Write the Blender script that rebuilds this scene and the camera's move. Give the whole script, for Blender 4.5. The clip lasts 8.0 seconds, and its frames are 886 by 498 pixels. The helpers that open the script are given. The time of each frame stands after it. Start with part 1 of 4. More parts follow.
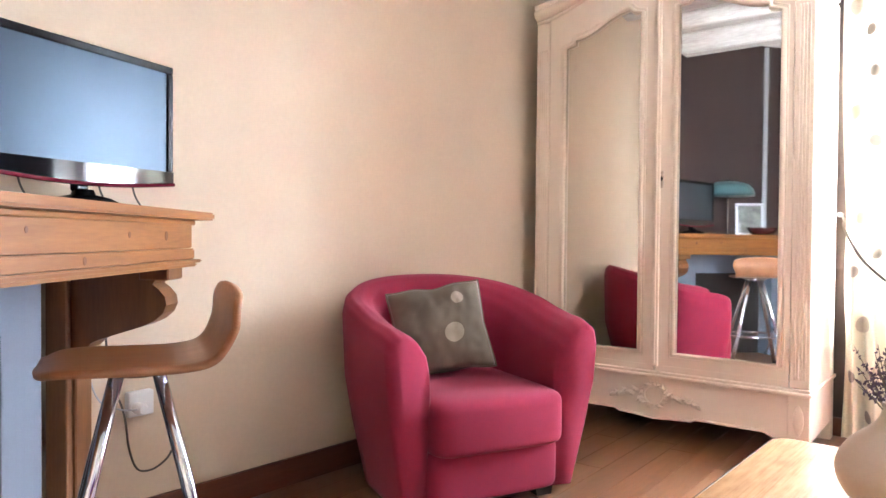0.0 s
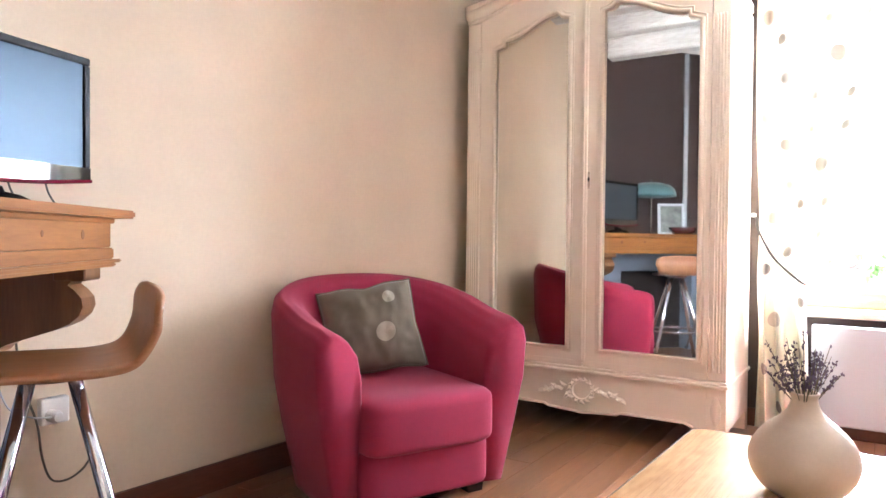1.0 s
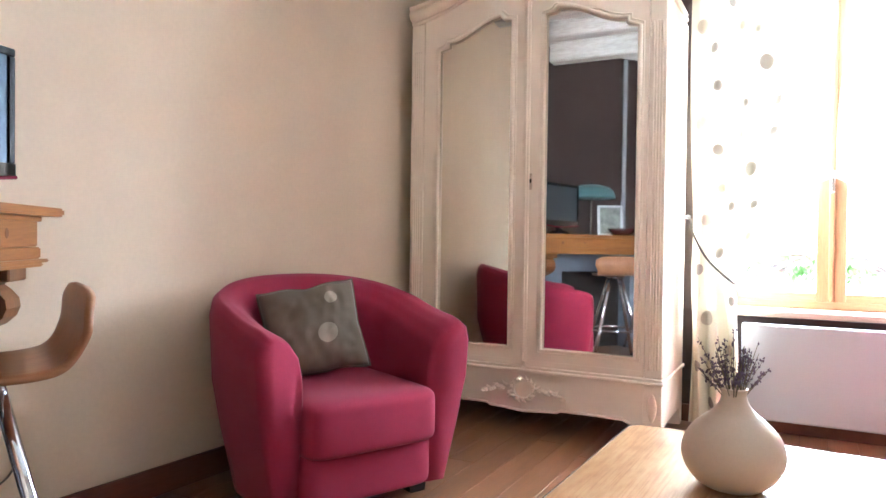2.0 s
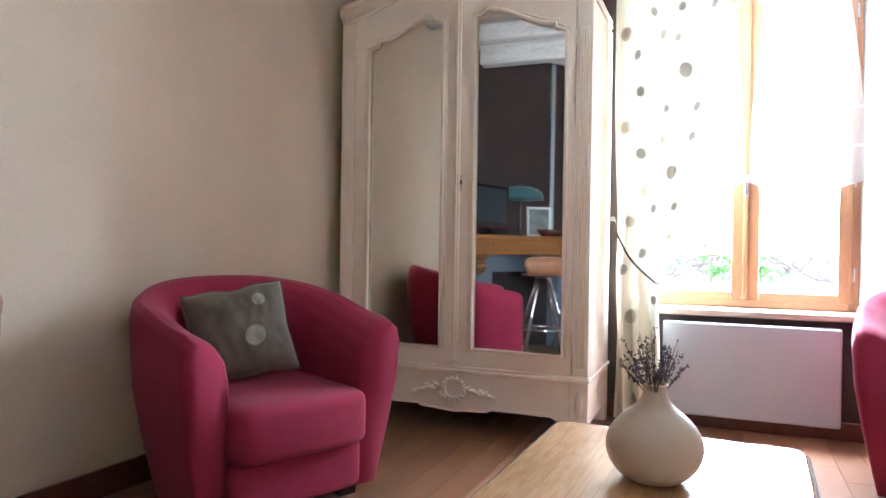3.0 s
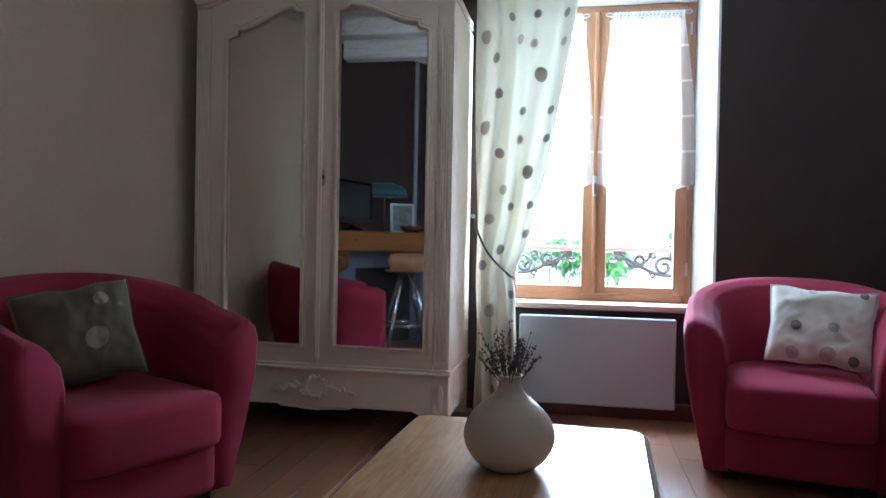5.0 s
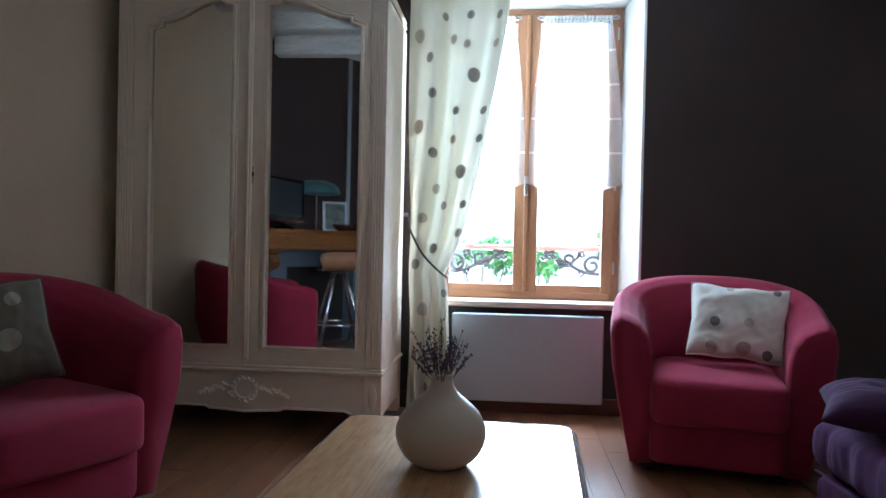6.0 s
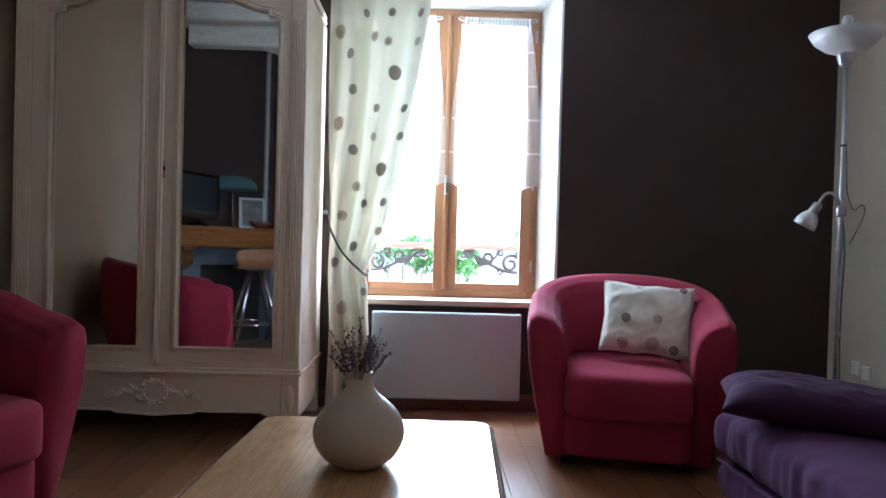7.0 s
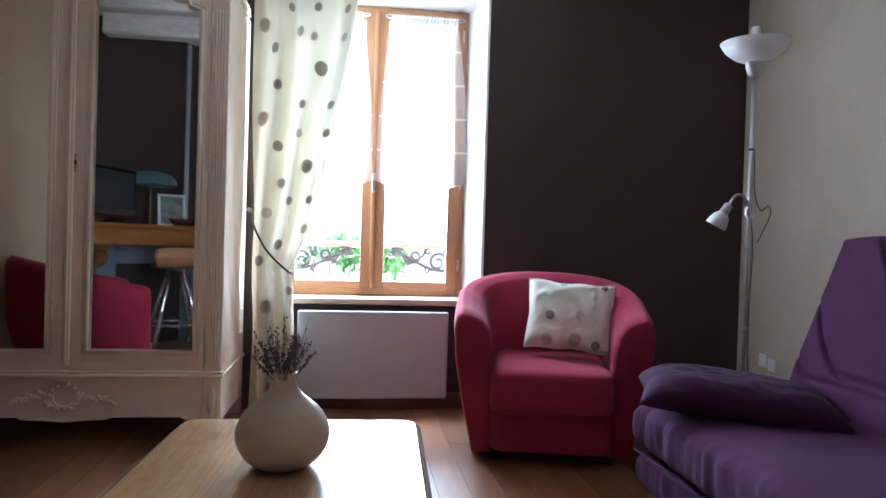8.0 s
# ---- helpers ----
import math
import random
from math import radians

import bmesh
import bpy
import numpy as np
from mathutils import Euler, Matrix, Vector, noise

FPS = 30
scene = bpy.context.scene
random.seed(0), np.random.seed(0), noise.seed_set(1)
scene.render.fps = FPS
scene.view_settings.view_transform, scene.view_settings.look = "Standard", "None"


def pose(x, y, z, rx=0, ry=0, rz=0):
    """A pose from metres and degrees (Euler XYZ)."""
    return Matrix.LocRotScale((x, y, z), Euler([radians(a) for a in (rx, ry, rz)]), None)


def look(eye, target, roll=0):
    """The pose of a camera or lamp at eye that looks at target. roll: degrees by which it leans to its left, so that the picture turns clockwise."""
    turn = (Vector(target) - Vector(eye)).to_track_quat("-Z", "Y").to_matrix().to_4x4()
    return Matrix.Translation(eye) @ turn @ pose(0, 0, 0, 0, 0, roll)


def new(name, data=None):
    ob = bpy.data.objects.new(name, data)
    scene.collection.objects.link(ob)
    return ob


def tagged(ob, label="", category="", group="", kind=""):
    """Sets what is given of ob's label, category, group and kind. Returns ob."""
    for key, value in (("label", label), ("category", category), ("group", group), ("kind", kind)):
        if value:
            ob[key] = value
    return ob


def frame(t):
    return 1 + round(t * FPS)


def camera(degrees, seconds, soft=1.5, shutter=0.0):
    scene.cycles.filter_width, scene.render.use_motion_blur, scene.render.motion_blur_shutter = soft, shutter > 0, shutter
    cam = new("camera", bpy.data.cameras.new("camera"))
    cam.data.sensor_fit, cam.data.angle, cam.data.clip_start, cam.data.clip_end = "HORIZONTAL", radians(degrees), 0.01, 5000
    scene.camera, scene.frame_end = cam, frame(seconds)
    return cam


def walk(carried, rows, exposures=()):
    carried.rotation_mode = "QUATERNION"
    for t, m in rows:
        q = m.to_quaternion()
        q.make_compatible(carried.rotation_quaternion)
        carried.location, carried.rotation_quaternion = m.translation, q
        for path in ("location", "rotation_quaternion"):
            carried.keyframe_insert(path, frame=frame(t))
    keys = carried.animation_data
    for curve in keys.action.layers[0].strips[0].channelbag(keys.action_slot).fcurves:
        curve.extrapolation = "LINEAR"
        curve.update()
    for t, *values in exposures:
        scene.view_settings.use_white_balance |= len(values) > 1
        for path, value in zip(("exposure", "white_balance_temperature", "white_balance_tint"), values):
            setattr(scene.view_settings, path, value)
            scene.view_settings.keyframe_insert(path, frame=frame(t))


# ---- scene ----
cam = camera(65.7, 8.0)

# ---- camera: it stands on one spot and pans to its right ----
PIVOT, LENS = (0.007, -0.039, 1.0), 0.042      # the lens sits a little in front of the turning axis
PATH = [  # seconds, yaw, pitch, roll
    (0.0, 38.23, -0.94, -0.40), (0.5, 35.40, -0.97, -0.44), (1.0, 32.59, -0.98, -0.43),
    (2.5, 25.37, -0.84, -0.72), (3.0, 22.23, -0.78, -0.69), (3.5, 18.84, -0.81, -0.72),
    (4.0, 15.80, -0.87, -0.81), (5.5, 8.37, -0.94, -1.05), (6.0, 5.42, -0.93, -1.16),
    (6.5, 2.50, -0.91, -1.37), (7.0, -1.16, -0.92, -1.53), (7.5, -4.07, -0.91, -1.63),
    (8.0, -7.16, -0.89, -1.67)]
EXPO = [  # seconds, stops, kelvin, tint
    (0.0, 4.75, 5560, 11.5), (1.0, 4.68, 5540, 11), (2.5, 4.05, 5270, 6.5), (3.0, 3.73, 5130, 5), (3.5, 3.36, 4930, 2.5), (4.0, 2.92, 4750, -0.5),
    (5.5, 2.05, 4630, -0.5), (6.5, 2.03, 4730, 0.5), (7.0, 2.13, 4860, 2), (8.0, 2.38, 5010, 4.5)]
walk(cam, [(t, pose(PIVOT[0] - LENS * math.sin(radians(yaw)), PIVOT[1] + LENS * math.cos(radians(yaw)), PIVOT[2], 90 + p, r, yaw))
           for t, yaw, p, r in PATH], EXPO)

# ---- light: a hazy day outside one window ----
world = bpy.data.worlds.new("world")
scene.world = world
world.use_nodes = True
wt = world.node_tree
sky = wt.nodes.new("ShaderNodeTexSky")
sky.sky_type = 'NISHITA'
sky.sun_disc = False
sky.sun_elevation = radians(48)
sky.sun_rotation = radians(200)
sky.air_density, sky.dust_density, sky.ozone_density = 1.0, 1.0, 1.0
wt.links.new(sky.outputs[0], wt.nodes["Background"].inputs[0])
wt.nodes["Background"].inputs[1].default_value = 0.15

sun = new("sun", bpy.data.lights.new("sun", 'SUN'))
sun.data.energy, sun.data.angle, sun.data.color = 5.0, radians(2), (1.0, 0.95, 0.88)
sun.matrix_world = look((-4, -12, 14), (0, 2, 0))

# the hazy bright sky that the window looks at, low over the garden
haze = new("window_skylight", bpy.data.lights.new("window_skylight", 'AREA'))
haze.data.shape, haze.data.size, haze.data.size_y = 'RECTANGLE', 15.0, 6.6
haze.data.energy, haze.data.color = 2860, (0.95, 0.98, 1.0)
haze.matrix_world = look((1.4, 10.5, 2.9), (1.4, 0, 2.9))
# the sky higher up, above the window's head
glow = new("upper_skylight", bpy.data.lights.new("upper_skylight", 'AREA'))
glow.data.shape, glow.data.size, glow.data.size_y = 'RECTANGLE', 1.9, 1.3
glow.data.energy, glow.data.color = 200, (0.93, 0.96, 1.0)
glow.matrix_world = look((0.16, 4.95, 3.3), (0.1, 3.2, 1.3))
# added lamp outside, unseen below the sill, for light off the sunlit ground
lower = new("ground_bounce_fill", bpy.data.lights.new("ground_bounce_fill", 'AREA'))
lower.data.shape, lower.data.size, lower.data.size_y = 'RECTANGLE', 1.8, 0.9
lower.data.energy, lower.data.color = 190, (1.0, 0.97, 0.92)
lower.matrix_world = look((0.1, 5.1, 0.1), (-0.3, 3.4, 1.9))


# ---- materials ----
def nodes_of(name):
    m = bpy.data.materials.new(name)
    m.use_nodes = True
    t = m.node_tree
    return m, t, t.nodes["Principled BSDF"]


def coords(t, scale=(1, 1, 1)):
    c = t.nodes.new("ShaderNodeTexCoord")
    mp = t.nodes.new("ShaderNodeMapping")
    mp.inputs["Scale"].default_value = scale
    t.links.new(c.outputs["Object"], mp.inputs[0])
    return mp.outputs[0]


def noise_tex(t, vec, scale, detail=4, rough=0.55):
    n = t.nodes.new("ShaderNodeTexNoise")
    n.inputs["Scale"].default_value, n.inputs["Detail"].default_value = scale, detail
    n.inputs["Roughness"].default_value = rough
    t.links.new(vec, n.inputs["Vector"])
    return n.outputs[0]


def ramp(t, fac, stops):
    r = t.nodes.new("ShaderNodeValToRGB")
    e = r.color_ramp.elements
    while len(e) < len(stops):
        e.new(0.5)
    for k, (p, c) in zip(e, stops):
        k.position, k.color = p, (*c, 1)
    t.links.new(fac, r.inputs[0])
    return r.outputs[0]


def mixed(t, kind, fac, a, b):
    m = t.nodes.new("ShaderNodeMix")
    m.data_type, m.blend_type = 'RGBA', kind
    for i, v in ((0, fac), (6, a), (7, b)):
        if hasattr(v, "links"):
            t.links.new(v, m.inputs[i])
        else:
            m.inputs[i].default_value = v if i == 0 else (*v, 1)
    return m.outputs[2]


def bumped(t, b, height, strength, dist=0.002):
    n = t.nodes.new("ShaderNodeBump")
    n.inputs["Strength"].default_value, n.inputs["Distance"].default_value = strength, dist
    t.links.new(height, n.inputs["Height"])
    t.links.new(n.outputs[0], b.inputs["Normal"])


def shade(c, k):
    return tuple(min(1, v * k) for v in c)


def paint(name, c, rough=0.6, metal=0.0, big=0.08, small=0.04, bump=0.15, grain=120, big_scale=1.6):
    """A plain surface with broad unevenness, fine grain and a little relief."""
    m, t, b = nodes_of(name)
    v = coords(t)
    n1, n2 = noise_tex(t, v, big_scale, 3), noise_tex(t, v, grain, 3)
    c1 = ramp(t, n1, [(0.3, shade(c, 1 - big)), (0.7, shade(c, 1 + big))])
    c2 = ramp(t, n2, [(0.3, (1 - small,) * 3), (0.7, (1, 1, 1))])
    t.links.new(mixed(t, 'MULTIPLY', 1.0, c1, c2), b.inputs["Base Color"])
    b.inputs["Roughness"].default_value, b.inputs["Metallic"].default_value = rough, metal
    bumped(t, b, n2, bump)
    return m


def wood(name, c0, c1, along='x', rough=0.4, stretch=14, scale=5, per_piece=False, knots=False, coat=0.0, bump=0.12, streak=0.6, worn_gloss=0.0):
    """Grain along one axis of the piece, with streaks and, for pine, knots."""
    m, t, b = nodes_of(name)
    s = {'x': (1, stretch, stretch), 'y': (stretch, 1, stretch), 'z': (stretch, stretch, 1)}[along]
    v = coords(t, s)
    if per_piece:
        info = t.nodes.new("ShaderNodeObjectInfo")
        add = t.nodes.new("ShaderNodeVectorMath")
        mul = t.nodes.new("ShaderNodeMath")
        mul.operation, mul.inputs[1].default_value = 'MULTIPLY', 37.0
        t.links.new(info.outputs["Random"], mul.inputs[0])
        t.links.new(v, add.inputs[0])
        t.links.new(mul.outputs[0], add.inputs[1])
        v = add.outputs[0]
    n1, n2 = noise_tex(t, v, scale * 0.35, 5, 0.6), noise_tex(t, v, scale * 3, 4)
    col = ramp(t, n1, [(0.25, c0), (0.5, tuple((a + d) / 2 for a, d in zip(c0, c1))), (0.75, c1)])
    col = mixed(t, 'MULTIPLY', streak, col, ramp(t, n2, [(0.3, (0.72, 0.66, 0.6)), (0.6, (1, 1, 1))]))
    if knots:
        vo = t.nodes.new("ShaderNodeTexVoronoi")
        vo.inputs["Scale"].default_value = 2.6
        t.links.new(coords(t, {'x': (0.6, 1, 1), 'y': (1, 0.6, 1), 'z': (1, 1, 0.6)}[along]), vo.inputs["Vector"])
        k = ramp(t, vo.outputs["Distance"], [(0.025, (0.40, 0.25, 0.16)), (0.06, (0.8, 0.68, 0.58)), (0.12, (1, 1, 1))])
        col = mixed(t, 'MULTIPLY', 1.0, col, k)
    if per_piece:
        hs = t.nodes.new("ShaderNodeHueSaturation")
        mr = t.nodes.new("ShaderNodeMapRange")
        mr.inputs["To Min"].default_value, mr.inputs["To Max"].default_value = 0.85, 1.12
        t.links.new(info.outputs["Random"], mr.inputs[0])
        t.links.new(mr.outputs[0], hs.inputs["Value"])
        t.links.new(col, hs.inputs["Color"])
        col = hs.outputs[0]
    t.links.new(col, b.inputs["Base Color"])
    b.inputs["Roughness"].default_value = rough
    b.inputs["Coat Weight"].default_value, b.inputs["Coat Roughness"].default_value = coat, 0.18
    if worn_gloss:      # rubbed and dull patches in the varnish, with fine scratches along the grain
        patch = noise_tex(t, coords(t), 7, 6, 0.65)
        dull = ramp(t, patch, [(0.38, (0.12,) * 3), (0.62, (0.12 + worn_gloss,) * 3)])
        t.links.new(dull, b.inputs["Coat Roughness"])
        fine = noise_tex(t, coords(t, tuple(1.0 if q == 1 else 60.0 for q in s)), 3, 3)
        col = mixed(t, 'MULTIPLY', 0.5, col, ramp(t, fine, [(0.36, (0.7, 0.62, 0.55)), (0.48, (1, 1, 1))]))
        col = mixed(t, 'MULTIPLY', 0.6, col, ramp(t, patch, [(0.3, (0.86, 0.82, 0.78)), (0.6, (1, 1, 1))]))
        t.links.new(col, b.inputs["Base Color"])
    bumped(t, b, n2, bump)
    return m


def cloth(name, c, weave=450, bump=0.5, rough=0.9, sheen=0.25, big=0.1, big_scale=3.0):
    m, t, b = nodes_of(name)
    v = coords(t)
    n1, n2 = noise_tex(t, v, big_scale, 4), noise_tex(t, v, weave, 2)
    c1 = ramp(t, n1, [(0.3, shade(c, 1 - big)), (0.7, shade(c, 1 + big))])
    t.links.new(mixed(t, 'MULTIPLY', 1.0, c1, ramp(t, n2, [(0.25, (0.82,) * 3), (0.75, (1, 1, 1))])), b.inputs["Base Color"])
    b.inputs["Roughness"].default_value = rough
    b.inputs["Sheen Weight"].default_value, b.inputs["Sheen Roughness"].default_value = sheen, 0.4
    b.inputs["Specular IOR Level"].default_value = 0.25
    bumped(t, b, n2, bump, 0.001)
    return m


def metal(name, c, rough=0.15):
    m, t, b = nodes_of(name)
    n = noise_tex(t, coords(t), 9, 2)
    t.links.new(ramp(t, n, [(0.3, (rough * 0.85,) * 3), (0.7, (rough * 1.15,) * 3)]), b.inputs["Roughness"])
    b.inputs["Base Color"].default_value, b.inputs["Metallic"].default_value = (*c, 1), 1.0
    return m


def veil(name, c, clear, through_light=0.5, lines=False):
    """Thin fabric that lets light through; lines: a woven check of opaque threads."""
    m, t, b = nodes_of(name)
    out = t.nodes["Material Output"]
    tr, di, cl = (t.nodes.new("ShaderNodeBsdf" + k) for k in ("Translucent", "Diffuse", "Transparent"))
    a, z = t.nodes.new("ShaderNodeMixShader"), t.nodes.new("ShaderNodeMixShader")
    n = noise_tex(t, coords(t), 500, 2)
    col = ramp(t, n, [(0.3, shade(c, 0.9)), (0.7, c)])
    for s in (tr, di):
        t.links.new(col, s.inputs["Color"])
    a.inputs[0].default_value = through_light
    t.links.new(di.outputs[0], a.inputs[1])
    t.links.new(tr.outputs[0], a.inputs[2])
    z.inputs[0].default_value = clear
    if lines:
        w = t.nodes.new("ShaderNodeTexWave")
        w.bands_direction = 'Z'
        w.inputs["Scale"].default_value = 1.55
        t.links.new(coords(t), w.inputs["Vector"])
        t.links.new(ramp(t, w.outputs["Fac"], [(0.0, (clear,) * 3), (0.985, (clear,) * 3), (0.997, (0.15,) * 3)]), z.inputs[0])
    t.links.new(a.outputs[0], z.inputs[1])
    t.links.new(cl.outputs[0], z.inputs[2])
    t.links.new(z.outputs[0], out.inputs["Surface"])
    return m


def clear_glass(name):
    m, t, b = nodes_of(name)
    cl, gl, mx = (t.nodes.new("ShaderNode" + k) for k in ("BsdfTransparent", "BsdfGlossy", "MixShader"))
    fr = t.nodes.new("ShaderNodeFresnel")
    gl.inputs["Roughness"].default_value = 0.02
    t.links.new(fr.outputs[0], mx.inputs[0])
    t.links.new(cl.outputs[0], mx.inputs[1])
    t.links.new(gl.outputs[0], mx.inputs[2])
    t.links.new(mx.outputs[0], t.nodes["Material Output"].inputs["Surface"])
    return m


M = dict(
    beige=paint("beige_wall_paint", (0.665, 0.545, 0.40), 0.85, big=0.05, grain=60, bump=0.25),
    brown=paint("brown_wall_paint", (0.043, 0.0245, 0.0205), 0.75, big=0.12, grain=60, bump=0.3),
    # right wall: greyer and darker than the left wall's beige
    grey_beige=paint("greyed_darker_beige_wall", (0.49, 0.438, 0.362), 0.85, big=0.07, grain=60, bump=0.25, big_scale=2.2),
    white_wall=paint("white_reveal_paint", (0.86, 0.855, 0.84), 0.8, big=0.03, grain=50, bump=0.3),
    # hearth colour includes the shade that the mantel throws on it
    hearth=paint("blue_grey_hearth_shaded", (0.165, 0.185, 0.225), 0.7, big=0.06),
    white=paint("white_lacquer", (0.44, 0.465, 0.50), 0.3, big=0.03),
    ceiling=paint("limewashed_ceiling", (0.74, 0.73, 0.70), 0.9, big=0.1, grain=30, bump=0.5),
    beam=wood("limewashed_beam", (0.52, 0.50, 0.47), (0.8, 0.79, 0.77), 'x', 0.85, 14, 5, bump=0.8, streak=0.9),
    floor=wood("brown_floor_boards", (0.155, 0.060, 0.024), (0.265, 0.116, 0.048), 'y', 0.38, 9, 5, True, coat=0.7, streak=0.55),
    base=wood("reddish_skirting_wood", (0.10, 0.030, 0.014), (0.16, 0.055, 0.027), 'y', 0.45, 10, 5),
    cream=paint("cream_furniture_paint", (0.79, 0.680, 0.548), 0.5, big=0.025, small=0.02, grain=30, bump=0.03, big_scale=3),
    worn=paint("worn_paint_round_the_lock", (0.46, 0.36, 0.27), 0.6, big=0.35, big_scale=40),
    dark=paint("dark_gap", (0.03, 0.022, 0.018), 0.9),
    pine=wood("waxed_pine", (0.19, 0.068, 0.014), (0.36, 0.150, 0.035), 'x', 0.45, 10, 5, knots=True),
    # same pine, upright grain, colour darkened for the shade under the mantel shelf
    pine_v_shaded=wood("waxed_pine_upright_shaded", (0.14, 0.054, 0.017), (0.23, 0.10, 0.033), 'z', 0.45, 10, 5, knots=True),
    honey=wood("honey_window_wood", (0.31, 0.155, 0.078), (0.43, 0.228, 0.122), 'z', 0.4, 12, 5),
    honey_x=wood("honey_window_wood_level", (0.31, 0.155, 0.078), (0.43, 0.228, 0.122), 'x', 0.4, 12, 5),
    pale_wood=wood("pale_sill_wood", (0.46, 0.34, 0.25), (0.60, 0.47, 0.37), 'x', 0.45, 12, 5, streak=0.35),
    table=wood("varnished_table_top", (0.34, 0.175, 0.075), (0.53, 0.32, 0.155), 'y', 0.24, 6, 4, coat=0.5, worn_gloss=0.15),
    ply=wood("beech_plywood", (0.29, 0.125, 0.055), (0.38, 0.178, 0.083), 'x', 0.35, 8, 4, coat=0.3),
    red=cloth("raspberry_upholstery", (0.285, 0.0235, 0.058), sheen=0.08, rough=0.95),
    purple=cloth("purple_cotton_cover", (0.064, 0.0135, 0.059), weave=300, sheen=0.04),
    plum=cloth("dark_plum_cotton", (0.042, 0.0085, 0.036), weave=300, sheen=0.02),
    taupe=cloth("taupe_cushion_cloth", (0.15, 0.125, 0.09)),
    taupe_dot=cloth("pale_dot_cloth", (0.33, 0.30, 0.23)),
    ecru=cloth("ecru_cushion_cloth", (0.79, 0.74, 0.66), weave=260),
    dot_grey=cloth("grey_dot_cloth", (0.20, 0.172, 0.168)),
    dot_tan=cloth("tan_dot_cloth", (0.52, 0.45, 0.375)),
    chrome=metal("chrome", (0.60, 0.62, 0.68), 0.08),
    steel=metal("brushed_steel", (0.5, 0.5, 0.52), 0.34),
    iron=paint("black_iron", (0.02, 0.02, 0.022), 0.5),
    black=paint("black_gloss_plastic", (0.0035, 0.0035, 0.004), 0.22, big=0.02, small=0.0, bump=0.0),
    gloss_black=paint("mirror_black_plastic", (0.004, 0.004, 0.005), 0.05, big=0.02, small=0.0, bump=0.0),
    black_matt=paint("black_plastic", (0.02, 0.02, 0.022), 0.5),
    tv_red=paint("dark_red_gloss_trim", (0.13, 0.006, 0.02), 0.15, bump=0.0),
    oxblood=paint("oxblood_glaze", (0.06, 0.012, 0.012), 0.25, bump=0.02),
    screen=paint("matt_lcd_screen", (0.022, 0.027, 0.035), 0.32, big=0.02, small=0.0, bump=0.0),
    vase=paint("matt_beige_ceramic", (0.55, 0.43, 0.325), 0.3, big=0.03, bump=0.05),
    plastic_white=paint("white_socket_plastic", (0.76, 0.75, 0.73), 0.35, big=0.02, bump=0.02),
    opal=paint("opal_glass_shade", (0.75, 0.74, 0.74), 0.3, bump=0.0),
    teal=paint("teal_enamel", (0.075, 0.15, 0.155), 0.3, bump=0.05),
    lavender=paint("dried_lavender", (0.10, 0.075, 0.115), 0.9, big=0.3, big_scale=40),
    stem=paint("dry_stem", (0.13, 0.11, 0.075), 0.9),
    cord=paint("dark_cord", (0.085, 0.072, 0.062), 0.7),
    curtain=veil("cream_curtain_cloth", (0.83, 0.785, 0.635), 0.0, 0.055),
    cdot_grey=veil("curtain_dot_grey", (0.39, 0.345, 0.31), 0.0, 0.28),
    cdot_tan=veil("curtain_dot_tan", (0.57, 0.50, 0.41), 0.0, 0.24),
    sheer=veil("white_net", (0.85, 0.85, 0.87), 0.5, 0.6, lines=True),
    glass=clear_glass("window_glass"),
    leaf=paint("garden_leaves", (0.065, 0.15, 0.03), 0.7, big=0.4, big_scale=2),
    ground=paint("pale_gravel_ground", (0.42, 0.40, 0.36), 0.95, big=0.15, grain=8),
    print_=paint("faded_photo_print", (0.15, 0.155, 0.13), 0.35, big=0.5, big_scale=14),
    bar_wood=wood("weathered_bar_wood", (0.15, 0.075, 0.052), (0.24, 0.13, 0.095), 'x', 0.6, 12, 5),
    knot=paint("pine_knot", (0.15, 0.055, 0.022), 0.5),
    far=paint("pale_plaster_wall", (0.6, 0.57, 0.52), 0.9),
)
mir, mt, mb = nodes_of("old_mirror")
mb.inputs["Metallic"].default_value, mb.inputs["Base Color"].default_value = 1.0, (0.80, 0.80, 0.76, 1)
mt.links.new(ramp(mt, noise_tex(mt, coords(mt), 5, 5), [(0.35, (0.01,) * 3), (0.75, (0.045,) * 3)]), mb.inputs["Roughness"])
M["mirror"] = mir
M["floor"].node_tree.nodes["Principled BSDF"].inputs["Coat Roughness"].default_value = 0.3
M["black"].node_tree.nodes["Principled BSDF"].inputs["Specular IOR Level"].default_value = 0.12
M["screen"].node_tree.nodes["Principled BSDF"].inputs["Specular IOR Level"].default_value = 0.36
M["screen"].node_tree.nodes["Principled BSDF"].inputs["Specular Tint"].default_value = (0.6, 0.8, 1.0, 1)


# ---- building blocks ----
def thing(name, m, label, category, group="", kind=""):
    ob = new(name)
    ob.empty_display_size = 0.1
    ob.matrix_world = m
    return tagged(ob, label, category, group, kind)


def part(name, bm, material, parent=None, label="", smooth=False, m=None):
    me = bpy.data.meshes.new(name)
    bmesh.ops.recalc_face_normals(bm, faces=bm.faces)
    bm.to_mesh(me)
    bm.free()
    me.materials.append(material)
    if smooth:
        me.polygons.foreach_set("use_smooth", [True] * len(me.polygons))
    ob = new(name, me)
    if parent:
        ob.parent = parent
    if m is not None:
        ob.matrix_basis = m
    return tagged(ob, label)


def solid(name, bm, material, label, category="", kind="structure", group=""):
    return tagged(part(name, bm, material), label, category, group, kind)


